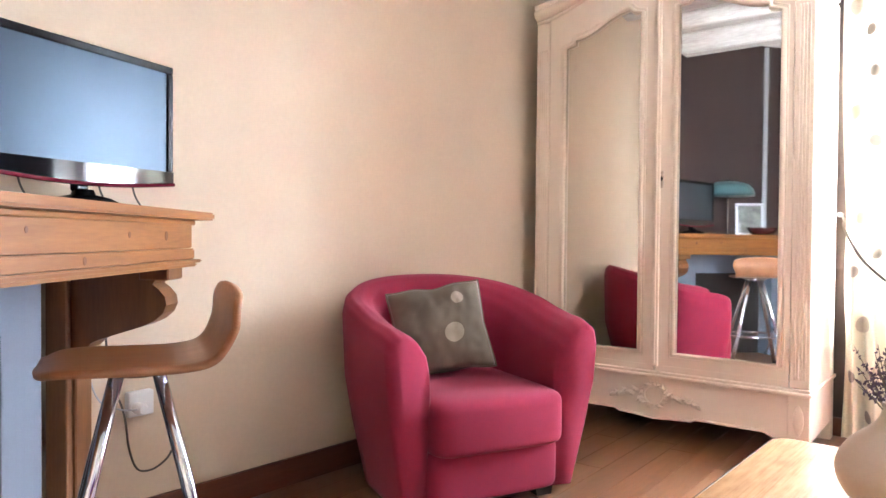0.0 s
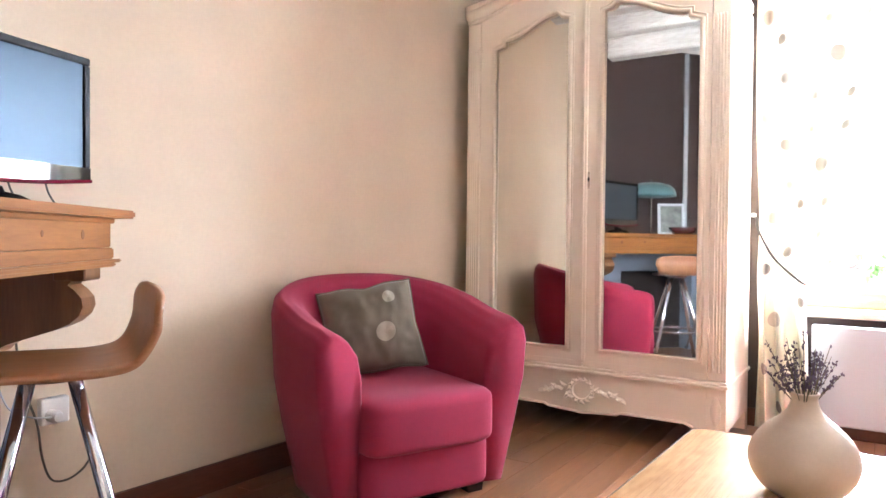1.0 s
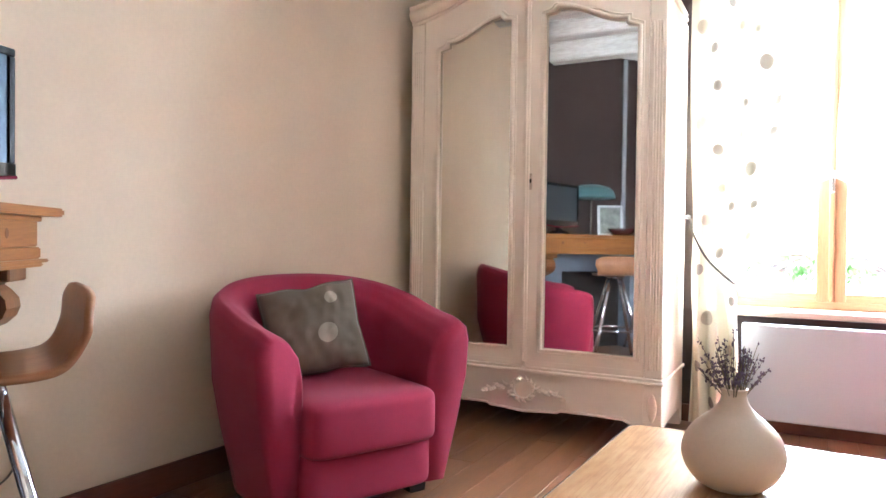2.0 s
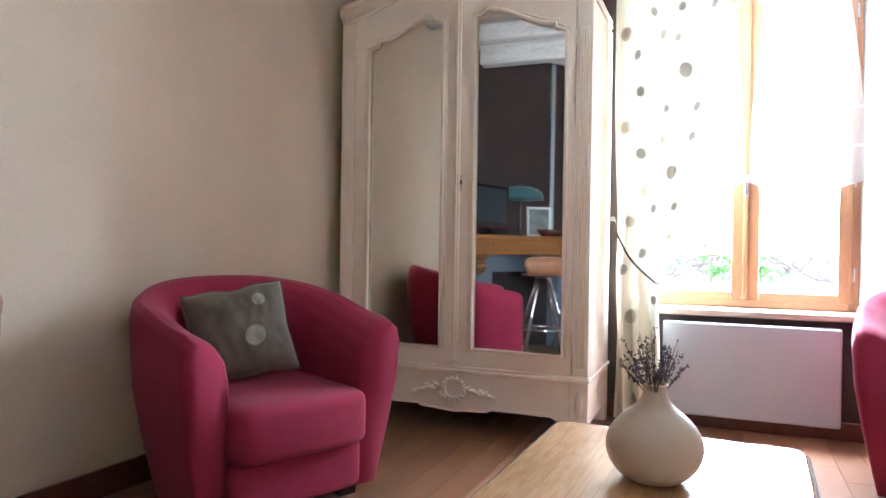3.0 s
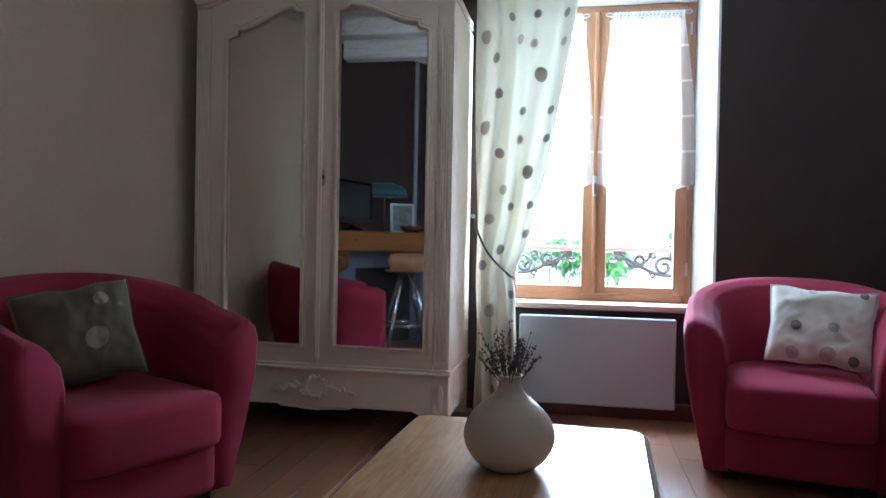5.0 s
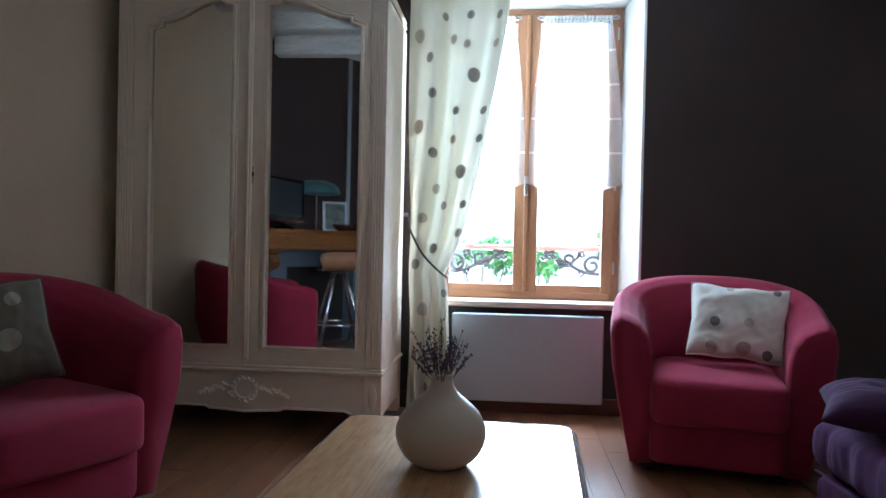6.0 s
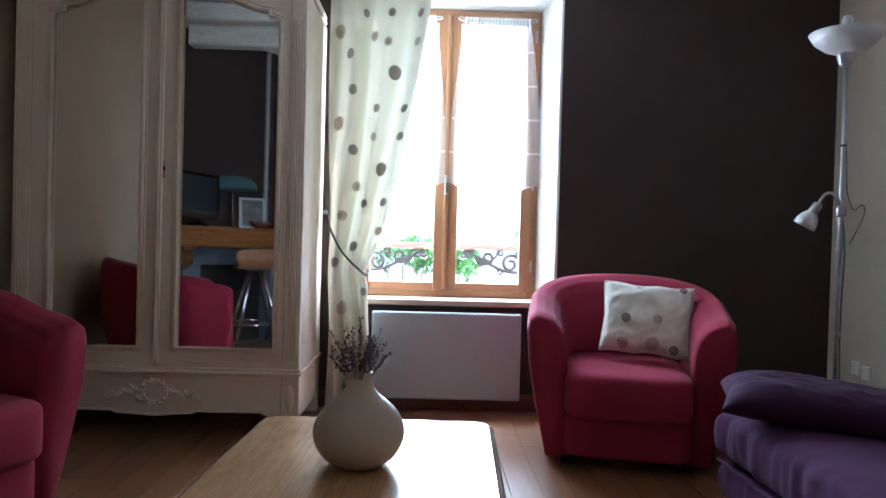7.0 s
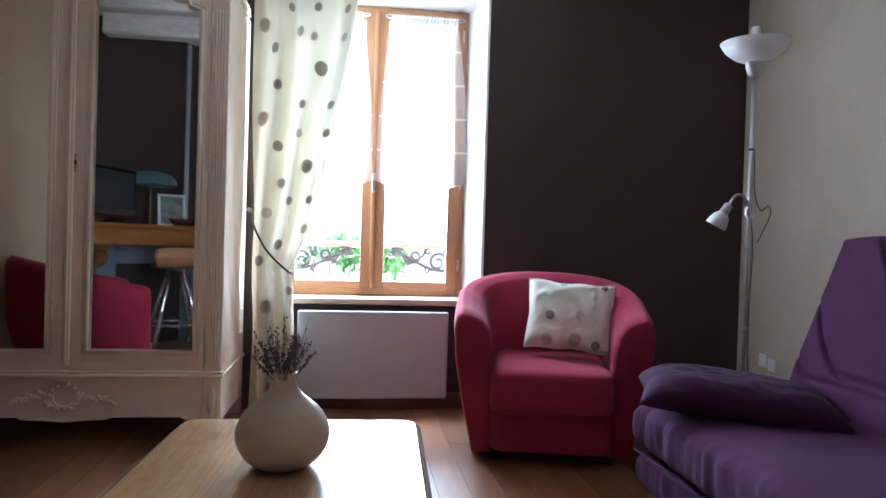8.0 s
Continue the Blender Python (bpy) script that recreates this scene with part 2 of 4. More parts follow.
def box(x0, x1, y0, y1, z0, z1, bevel=0.0, seg=1, bm=None):
    bm = bm or bmesh.new()
    r = bmesh.ops.create_cube(bm, size=1)
    vs = r["verts"]
    for v in vs:
        v.co = Vector(((x0 + x1) / 2 + v.co.x * (x1 - x0), (y0 + y1) / 2 + v.co.y * (y1 - y0), (z0 + z1) / 2 + v.co.z * (z1 - z0)))
    if bevel:
        es = list({e for v in vs for e in v.link_edges})
        bmesh.ops.bevel(bm, geom=es, offset=bevel, segments=seg, affect='EDGES', profile=0.5)
    return bm


def prism(pts, y0, y1, bm=None, axis='y'):
    """A flat outline (x, z) pulled from y0 to y1 (axis 'y'), or (y, z) along x, or (x, y) along z."""
    bm = bm or bmesh.new()
    put = {'y': lambda a, b, d: (a, d, b), 'x': lambda a, b, d: (d, a, b), 'z': lambda a, b, d: (a, b, d)}[axis]
    f = [bm.verts.new(put(a, b, y0)) for a, b in pts]
    g = [bm.verts.new(put(a, b, y1)) for a, b in pts]
    bm.faces.new(f)
    bm.faces.new(g[::-1])
    for i in range(len(pts)):
        j = (i + 1) % len(pts)
        bm.faces.new((f[i], g[i], g[j], f[j]))
    return bm


def surface(fn, nu, nv, wrap=False, bm=None):
    """Quads over fn(u, v); u may wrap round."""
    bm = bm or bmesh.new()
    n = nu if wrap else nu + 1
    g = [[bm.verts.new(fn(i / nu, j / nv)) for j in range(nv + 1)] for i in range(n)]
    for i in range(nu):
        for j in range(nv):
            bm.faces.new((g[i][j], g[(i + 1) % n][j], g[(i + 1) % n][j + 1], g[i][j + 1]))
    return bm, g


def lathe(profile, seg=32, bm=None, at=(0, 0, 0)):
    """Profile (radius, z), turned round the upright axis; its ends are closed."""
    bm = bm or bmesh.new()
    rings = []
    for r, z in profile:
        rings.append([bm.verts.new((at[0] + r * math.cos(2 * math.pi * k / seg), at[1] + r * math.sin(2 * math.pi * k / seg), at[2] + z)) for k in range(seg)])
    for a, b in zip(rings, rings[1:]):
        for k in range(seg):
            bm.faces.new((a[k], a[(k + 1) % seg], b[(k + 1) % seg], b[k]))
    bm.faces.new(rings[0][::-1])
    bm.faces.new(rings[-1])
    return bm


def tube(pts, r, seg=8, closed=False, bm=None, flat=1.0):
    """A round bar along points; r a number or one for each point."""
    bm = bm or bmesh.new()
    pts = [Vector(p) for p in pts]
    n = len(pts)
    rings, side = [], None
    for i, p in enumerate(pts):
        a = pts[i - 1] if (i or closed) else p
        b = pts[(i + 1) % n] if (i < n - 1 or closed) else p
        d = (b - a).normalized()
        if side is None:
            side = d.cross(Vector((0, 0, 1)) if abs(d.z) < 0.9 else Vector((0, 1, 0))).normalized()
        side = (side - d * side.dot(d)).normalized()
        up = d.cross(side)
        rr = r[i] if hasattr(r, "__len__") else r
        rings.append([bm.verts.new(p + (side * math.cos(2 * math.pi * k / seg) + up * flat * math.sin(2 * math.pi * k / seg)) * rr) for k in range(seg)])
    for i in range(n if closed else n - 1):
        a, b = rings[i], rings[(i + 1) % n]
        for k in range(seg):
            bm.faces.new((a[k], a[(k + 1) % seg], b[(k + 1) % seg], b[k]))
    if not closed:
        bm.faces.new(rings[0][::-1])
        bm.faces.new(rings[-1])
    return bm


def curve_pts(ctrl, n=8):
    """A smooth line through control points."""
    c = [Vector(p) for p in ctrl]
    c = [c[0] * 2 - c[1]] + c + [c[-1] * 2 - c[-2]]
    out = []
    for i in range(1, len(c) - 2):
        for k in range(n):
            t = k / n
            out.append(0.5 * (2 * c[i] + (c[i + 1] - c[i - 1]) * t + (2 * c[i - 1] - 5 * c[i] + 4 * c[i + 1] - c[i + 2]) * t * t
                              + (3 * c[i] - c[i - 1] - 3 * c[i + 1] + c[i + 2]) * t ** 3))
    return out + [c[-2]]


def lerp_table(rows, v):
    """Straight lines between (v, value) rows in rising order."""
    for (a, x), (b, y) in zip(rows, rows[1:]):
        if v <= b:
            k = max(0.0, (v - a) / (b - a))
            return x + (y - x) * k
    return rows[-1][1]


def disc_on(fn, u, v, ru, rv, lift, bm, seg=20, rings=3):
    """A printed dot that follows the surface fn, lifted off it along its normal."""
    def at(uu, vv):
        e = 1e-3
        p = Vector(fn(uu, vv))
        n = (Vector(fn(uu + e, vv)) - p).cross(Vector(fn(uu, vv + e)) - p)
        return p + n.normalized() * lift if n.length > 1e-12 else p
    mid = bm.verts.new(at(u, v))
    prev = None
    for k in range(1, rings + 1):
        ring = [bm.verts.new(at(u + ru * k / rings * math.cos(2 * math.pi * i / seg), v + rv * k / rings * math.sin(2 * math.pi * i / seg))) for i in range(seg)]
        for i in range(seg):
            j = (i + 1) % seg
            if prev:
                bm.faces.new((prev[i], ring[i], ring[j], prev[j]))
            else:
                bm.faces.new((mid, ring[i], ring[j]))
        prev = ring
    return bm


# ---- the room ----
YW, XR, YB, ZC = 4.0, 2.38, -1.0, 2.85      # window wall, right wall, back wall, ceiling


def xl(y):
    """The left wall runs a little askew."""
    return -2.19 + 0.06 * (y - 2.12)


WX0, WX1, WZ0, WZ1 = -0.449, 0.657, 0.64, 2.385    # window frame
NX0, NX1, NZ1 = -0.55, 0.757, 2.46                 # niche where it opens into the room

solid("ground", box(-400, 400, 4.9, 900, -0.65, -0.55), M["ground"], "pale gravel ground outside the window", "ground")
solid("wall_left", prism([(xl(YB) - 0.2, YB), (xl(YB), YB), (xl(YW), YW), (xl(YW) - 0.2, YW)], -0.15, ZC, axis='z'), M["beige"],
      "smooth beige painted plaster wall", "wall")
solid("wall_right", box(XR, XR + 0.2, YB, YW, -0.15, ZC), M["grey_beige"], "greyish, darker beige plaster wall", "wall")
solid("wall_back", box(xl(YB) - 0.2, XR + 0.2, YB - 0.2, YB, -0.15, ZC), M["beige"], "beige painted wall behind the room", "wall")
wb = bmesh.new()
T = 0.42
for x0, x1, z0, z1 in ((-2.4, NX0, -0.15, ZC), (NX1, XR + 0.2, -0.15, ZC), (NX0, NX1, -0.15, 0.60), (NX0, NX1, NZ1, ZC)):
    box(x0, x1, YW, YW + T, z0, z1, bm=wb)
solid("wall_window", wb, M["brown"], "matt dark brown painted wall round the window", "wall")
# white splayed reveal: two cheeks and a head
rv = bmesh.new()
prism([(NX1 + 0.003, YW - 0.003), (NX1 + 0.003, YW + T), (WX1 - 0.02, YW + T), (WX1 - 0.02, YW + 0.25), (WX1 + 0.01, YW + 0.18), (NX1 - 0.012, YW - 0.003)], 0.60, NZ1, rv, 'z')
prism([(NX0 - 0.003, YW - 0.003), (NX0 + 0.012, YW - 0.003), (WX0 - 0.01, YW + 0.18), (WX0 + 0.02, YW + 0.25), (WX0 + 0.02, YW + T), (NX0 - 0.003, YW + T)], 0.60, NZ1, rv, 'z')
prism([(YW - 0.003, NZ1 + 0.003), (YW - 0.003, NZ1 - 0.01), (YW + 0.18, WZ1 + 0.005), (YW + 0.25, WZ1 - 0.02), (YW + T, WZ1 - 0.02), (YW + T, NZ1 + 0.003)], NX0, NX1, rv, 'x')
solid("window_reveal", rv, M["white_wall"], "white plastered splayed window reveal", "wall")
solid("ceiling", box(-2.5, XR + 0.2, YB - 0.2, YW + T, ZC, ZC + 0.2), M["ceiling"], "limewashed white ceiling between beams", "ceiling")
solid("wall_house_front", box(-9, -2.4, YW, YW + T, -0.6, 5), M["far"], "plain outer wall beside the room", "wall")

# ceiling beams, seen in the wardrobe mirror
for k, y in enumerate((0.62, 1.2, 1.75, 2.35, 2.95, 3.6)):
    tagged(part("ceiling_beam", box(-2.45 if k else -2.15, XR + 0.1, y - 0.07, y + 0.07, ZC - (0.14 if k else 0.18), ZC, 0.012), M["beam"]),
           "rough limewashed white ceiling beam", "beam", "ceiling beams", "structure")

# skirting boards
solid("baseboard_left", prism([(xl(1.0), 1.0), (xl(1.0) + 0.016, 1.0), (xl(YW) + 0.016, YW), (xl(YW), YW)], 0, 0.107, axis='z'), M["base"],
      "reddish brown wooden skirting board", "skirting")
solid("baseboard_window", box(xl(YW) + 0.02, XR - 0.02, YW - 0.016, YW, 0, 0.095, 0.004), M["base"], "reddish brown wooden skirting board", "skirting")
solid("baseboard_right", box(XR - 0.016, XR, YB, YW - 0.016, 0, 0.095, 0.004), M["base"], "reddish brown wooden skirting board", "skirting")


# ---- window ----
def window():
    w = thing("window_1", pose(0, YW + 0.18, 0), "honey wood casement window with two sashes, net curtains", "window", kind="structure")
    fx, d = 0.045, 0.075
    part("window_frame", box(WX0, WX0 + fx, 0, d, WZ0, WZ1, 0.004), M["honey"], w)
    part("frame_side", box(WX1 - fx, WX1, 0, d, WZ0, WZ1, 0.004), M["honey"], w)
    part("frame_head", box(WX0 + fx, WX1 - fx, 0, d, WZ1 - fx, WZ1, 0.004), M["honey_x"], w)
    part("frame_sill", box(WX0 + fx, WX1 - fx, -0.012, d, WZ0, WZ0 + 0.05, 0.008, 2), M["honey_x"], w)
    cx = (WX0 + WX1) / 2
    for side, (x0, x1) in enumerate(((WX0 + fx - 0.012, cx - 0.003), (cx + 0.003, WX1 - fx + 0.012))):
        z0, z1, s = WZ0 + 0.042, WZ1 - fx + 0.012, 0.068
        sash = part("sash", box(x0, x0 + s, -0.018, 0.03, z0, z1, 0.006, 2), M["honey"], w)
        part("stile", box(x1 - s, x1, -0.018, 0.03, z0, z1, 0.006, 2), M["honey"], sash)
        part("rail", box(x0 + s, x1 - s, -0.016, 0.028, z0, z0 + 0.048, 0.006, 2), M["honey_x"], sash)
        part("rail", box(x0 + s, x1 - s, -0.016, 0.028, z1 - 0.06, z1, 0.006, 2), M["honey_x"], sash)
        p = part("pane", box(x0 + s, x1 - s, 0.006, 0.010, z0 + 0.048, z1 - 0.06), M["glass"], sash)
        p.visible_shadow = False
        for z in (z0 + 0.12, z0 + 0.62, z1 - 0.16):
            hx = x1 + 0.004 if side else x0 - 0.004
            h = bmesh.new()
            for a, b in ((0, 0.035), (0.037, 0.072)):
                tube([(hx, -0.022, z + a), (hx, -0.022, z + b)], 0.006, bm=h)
            part("hinge", h, M["steel"], sash, "pale metal hinge")
    # meeting bead and the turning catch
    part("meeting_bead", box(cx - 0.013, cx + 0.013, -0.032, -0.016, WZ0 + 0.043, WZ1 - 0.04, 0.006, 2), M["honey"], w)
    c = part("catch", box(cx - 0.012, cx + 0.012, -0.042, -0.032, 1.26, 1.38, 0.004, 2), M["steel"], w, "small metal window catch")
    part("catch_handle", tube([(cx, -0.04, 1.33), (cx, -0.065, 1.33), (cx + 0.004, -0.072, 1.27)], 0.008), M["chrome"], c)
    return w


window()
sb = box(NX0 + 0.006, NX1 - 0.006, YW - 0.035, YW + 0.2, 0.606, 0.641, 0.008, 2)
solid("window_sill", sb, M["pale_wood"], "pale wooden inner window sill board", "sill")


def net_curtain(x0, x1):
    """A short net on a thin rod, gathered at the head, its lower edge cut in a curve."""
    n = thing("net_curtain", pose(0, YW + 0.142, 0), "white woven net half-curtain on a thin rod", "curtain", "net curtains on the sashes")
    w = x1 - x0

    def fn(u, v):
        top, low = WZ1 - 0.088, 1.285 + 0.05 * (2 * u - 1) ** 2
        z = top + (low - top) * v
        pinch = 0.018 * math.exp(-((v - 0.02) / 0.03) ** 2)
        flare = 0.075 * (1 - math.sin(min(1, v * 1.15) * math.pi / 2)) * (1 - 2 * u)
        return (x0 + flare + w * u, 0.008 * math.sin(u * 44) * (1 - 0.7 * v) + pinch * math.sin(u * 90) * 0.4, z)
    bm, _ = surface(fn, 60, 30)
    part("net", bm, M["sheer"], n, smooth=True)
    hb, _ = surface(lambda u, v: (x0 + 0.075 * (1 - 2 * u) + w * u, -0.006 + 0.006 * math.sin(u * 120 + v * 2), WZ1 - 0.055 - 0.05 * v), 90, 4)
    part("heading", hb, M["white_wall"], n, "gathered white heading", smooth=True)
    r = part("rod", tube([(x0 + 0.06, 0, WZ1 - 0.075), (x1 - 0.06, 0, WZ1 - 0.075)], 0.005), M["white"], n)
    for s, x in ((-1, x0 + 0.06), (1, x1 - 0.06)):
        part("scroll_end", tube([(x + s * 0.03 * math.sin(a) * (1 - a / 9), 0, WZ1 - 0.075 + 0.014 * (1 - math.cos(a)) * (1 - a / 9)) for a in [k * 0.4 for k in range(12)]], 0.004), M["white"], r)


net_curtain(-0.455, 0.092)
net_curtain(0.116, 0.664)


def railing():
    """Iron window guard with a wooden hand bar, outside the panes."""
    r = thing("window_guard", pose(0, YW + 0.37, 0), "black scrolled iron window guard with a wooden bar", "railing")
    part("bar", box(WX0 + 0.01, WX1 - 0.01, -0.02, 0.02, 0.93, 0.965, 0.008, 2), M["bar_wood"], r, "wooden hand bar")
    part("lower_bar", tube([(WX0 + 0.01, 0, 0.70), (WX1 - 0.01, 0, 0.70)], 0.007), M["iron"], r)

    def spiral(cx, cz, r0, turns, start, hand):
        n = 26
        return [(cx + hand * r0 * (1 - 0.8 * k / n) * math.cos(start + turns * 2 * math.pi * k / n), 0, cz + r0 * (1 - 0.8 * k / n) * math.sin(start + turns * 2 * math.pi * k / n)) for k in range(n)]
    for hand, x in ((1, 0.53), (-1, -0.322)):
        part("scroll", tube(spiral(x, 0.845, 0.062, 1.4, 0.2, hand), 0.0125, 6), M["iron"], r)
        part("scroll", tube(spiral(x - hand * 0.15, 0.88, 0.045, 1.3, 3.6, hand), 0.0115, 6), M["iron"], r)
        part("scroll", tube(spiral(x - hand * 0.26, 0.90, 0.034, 1.2, 0.6, hand), 0.0105, 6), M["iron"], r)
        for dx, dz, r0, st in ((0.06, 0.905, 0.026, 2.0), (-0.07, 0.80, 0.024, 4.4), (-0.06, 0.91, 0.022, 1.0), (-0.20, 0.845, 0.022, 5.0), (-0.30, 0.89, 0.020, 3.0)):
            part("scroll", tube(spiral(x + hand * dx, dz, r0, 1.1, st, hand), 0.0085, 6), M["iron"], r)
        part("stem_bar", tube(curve_pts([(x + hand * 0.08, 0, 0.79), (x - hand * 0.04, 0, 0.80), (x - hand * 0.17, 0, 0.86), (x - hand * 0.30, 0, 0.925)]), 0.012, 6), M["iron"], r)
        part("leaf_bar", tube(curve_pts([(x - hand * 0.08, 0, 0.935), (x - hand * 0.10, 0, 0.88), (x - hand * 0.19, 0, 0.84), (x - hand * 0.23, 0, 0.87)]), 0.0095, 6), M["iron"], r)


railing()


# ---- outside ----
def bush(x, y, z, r, h, seed):
    """A shrub of many small leaves round a few stems."""
    rnd = random.Random(seed)
    b = thing("bush", pose(x, y, z), "leafy green garden shrub in full light", "bush", "garden shrubs")
    s = bmesh.new()
    for k in range(6):
        a = k * 1.05 + rnd.random()
        tube([(0, 0, 0), (0.25 * r * math.cos(a), 0.25 * r * math.sin(a), h * 0.45), (0.6 * r * math.cos(a), 0.6 * r * math.sin(a), h * 0.85)], [0.03, 0.02, 0.008], 5, bm=s)
    part("stems", s, M["stem"], b)
    lf = bmesh.new()
    clumps = [(rnd.uniform(-0.8, 0.8) * r, rnd.uniform(-0.5, 0.5) * r, h * rnd.uniform(0.84, 1.0), r * rnd.uniform(0.18, 0.36)) for _ in range(16)]
    for _ in range(900):
        cx, cy, cz, cr = rnd.choice(clumps)
        d = Vector((rnd.gauss(0, 1), rnd.gauss(0, 1), rnd.gauss(0, 1))).normalized() * cr * rnd.random() ** 0.4
        p = Vector((cx, cy, cz)) + d
        e = Euler((rnd.uniform(0, 6), rnd.uniform(0, 6), rnd.uniform(0, 6))).to_matrix()
        q = [p + e @ Vector(c) * (0.035 + 0.02 * rnd.random()) for c in ((-1, 0, 0), (0, -0.5, 0.1), (1, 0, 0), (0, 0.5, 0.1))]
        lf.faces.new([lf.verts.new(c) for c in q])
    part("crown", lf, M["leaf"], b)


for k, (x, y, r, h) in enumerate(((-0.28, 7.6, 0.42, 1.46), (0.30, 8.0, 0.36, 1.42), (1.45, 8.6, 0.34, 1.60), (-1.45, 8.6, 0.55, 1.52), (2.4, 8.9, 0.6, 1.55))):
    bush(x, y, -0.55, r, h, k + 3)


# ---- radiator ----
rad = thing("radiator", pose(0.122, YW - 0.075, 0.07), "flat white electric panel radiator under the window", "radiator")
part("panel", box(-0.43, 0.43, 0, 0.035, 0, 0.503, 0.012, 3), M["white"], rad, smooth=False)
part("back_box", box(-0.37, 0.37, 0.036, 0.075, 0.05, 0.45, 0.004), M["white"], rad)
part("control_grille", box(0.30, 0.40, 0.01, 0.028, 0.5025, 0.507), M["black_matt"], rad)


# ---- polka dot curtain ----
def big_curtain():
    c = thing("curtain", pose(0, 3.87, 0), "cream curtain with grey polka dots, tied back with a cord", "curtain")
    right = [(0.0, -0.30), (0.45, -0.31), (0.72, -0.325), (0.80, -0.345), (0.93, -0.285), (1.07, -0.235), (1.39, -0.17), (1.72, -0.115), (2.06, -0.05), (2.36, 0.0), (2.7, 0.05)]
    left = [(0.0, -0.565), (0.8, -0.555), (1.1, -0.555), (2.7, -0.59)]

    def fn(u, v):
        z = 0.015 + 2.6 * v
        a, b = lerp_table(left, z), lerp_table(right, z)
        tied = math.exp(-((z - 0.82) / 0.22) ** 2)
        amp = 0.018 + 0.036 * (1 - tied)
        y = amp * math.sin(2 * math.pi * (2.7 * u + 0.10 * math.sin(2.4 * z)) + 0.9) + 0.006 * math.sin(17 * u + 2 * z) - 0.03 * tied
        return (a + (b - a) * u + 0.008 * math.sin(9 * u + 3 * z) * (1 - tied), y, z)
    bm, _ = surface(fn, 90, 110)
    part("cloth", bm, M["curtain"], c, smooth=True)
    S, D, B = 0.024, 0.029, 0.041
    dots = [(-0.528, 2.15, B, 't'), (-0.461, 2.01, D, 'g'), (-0.444, 1.81, D, 'g'), (-0.515, 1.63, B, 't'), (-0.438, 1.48, D, 'g'),
            (-0.418, 1.28, D, 't'), (-0.476, 1.11, D, 't'), (-0.415, 0.94, D, 'g'), (-0.513, 0.85, D, 'g'), (-0.208, 1.92, B, 'g'),
            (-0.319, 2.13, D, 't'), (-0.242, 2.08, S, 't'), (-0.227, 2.24, S, 'g'), (-0.372, 2.25, S, 'g'), (-0.295, 1.71, S, 'g'),
            (-0.311, 1.55, S, 't'), (-0.267, 1.38, B, 'g'), (-0.365, 1.18, S, 'g'), (-0.247, 1.19, S, 'g'), (-0.269, 1.03, S, 't'),
            (-0.154, 1.72, S, 'g'), (-0.172, 1.56, S, 'g'), (-0.092, 2.10, S, 't'), (-0.074, 2.26, S, 'g'),
            (-0.469, 0.59, B, 't'), (-0.349, 0.69, S, 'g'), (-0.520, 0.34, D, 'g'), (-0.440, 0.14, D, 'g'), (-0.37, 0.42, D, 't')]
    for x, z, rr, tone in dots:
        a, b = lerp_table(left, z), lerp_table(right, z)
        d = bmesh.new()
        disc_on(fn, min(0.93, max(0.07, (x - a) / (b - a))), (z - 0.015) / 2.6, rr * 0.72 / (b - a), rr / 2.6, 0.0025, d)
        part("dot", d, M["cdot_tan" if tone == 't' else "cdot_grey"], c, smooth=True)


big_curtain()
tie = thing("curtain_tieback", pose(0, 3.87, 0), "thin dark cord holding the curtain to a hook", "tieback")
part("cord", tube(curve_pts([(-0.585, 0.12, 1.12), (-0.56, 0.0, 1.10), (-0.545, -0.075, 1.05), (-0.47, -0.085, 0.91), (-0.36, -0.07, 0.80), (-0.325, -0.02, 0.785), (-0.36, 0.05, 0.84), (-0.56, 0.10, 1.09)]), 0.0062, 8), M["cord"], tie)
part("hook", lathe([(0.004, 0), (0.014, 0.006), (0.014, 0.018), (0.004, 0.024)], 12, at=(-0.578, 0.0, 1.115)), M["white"], tie, "small pale hook knob")


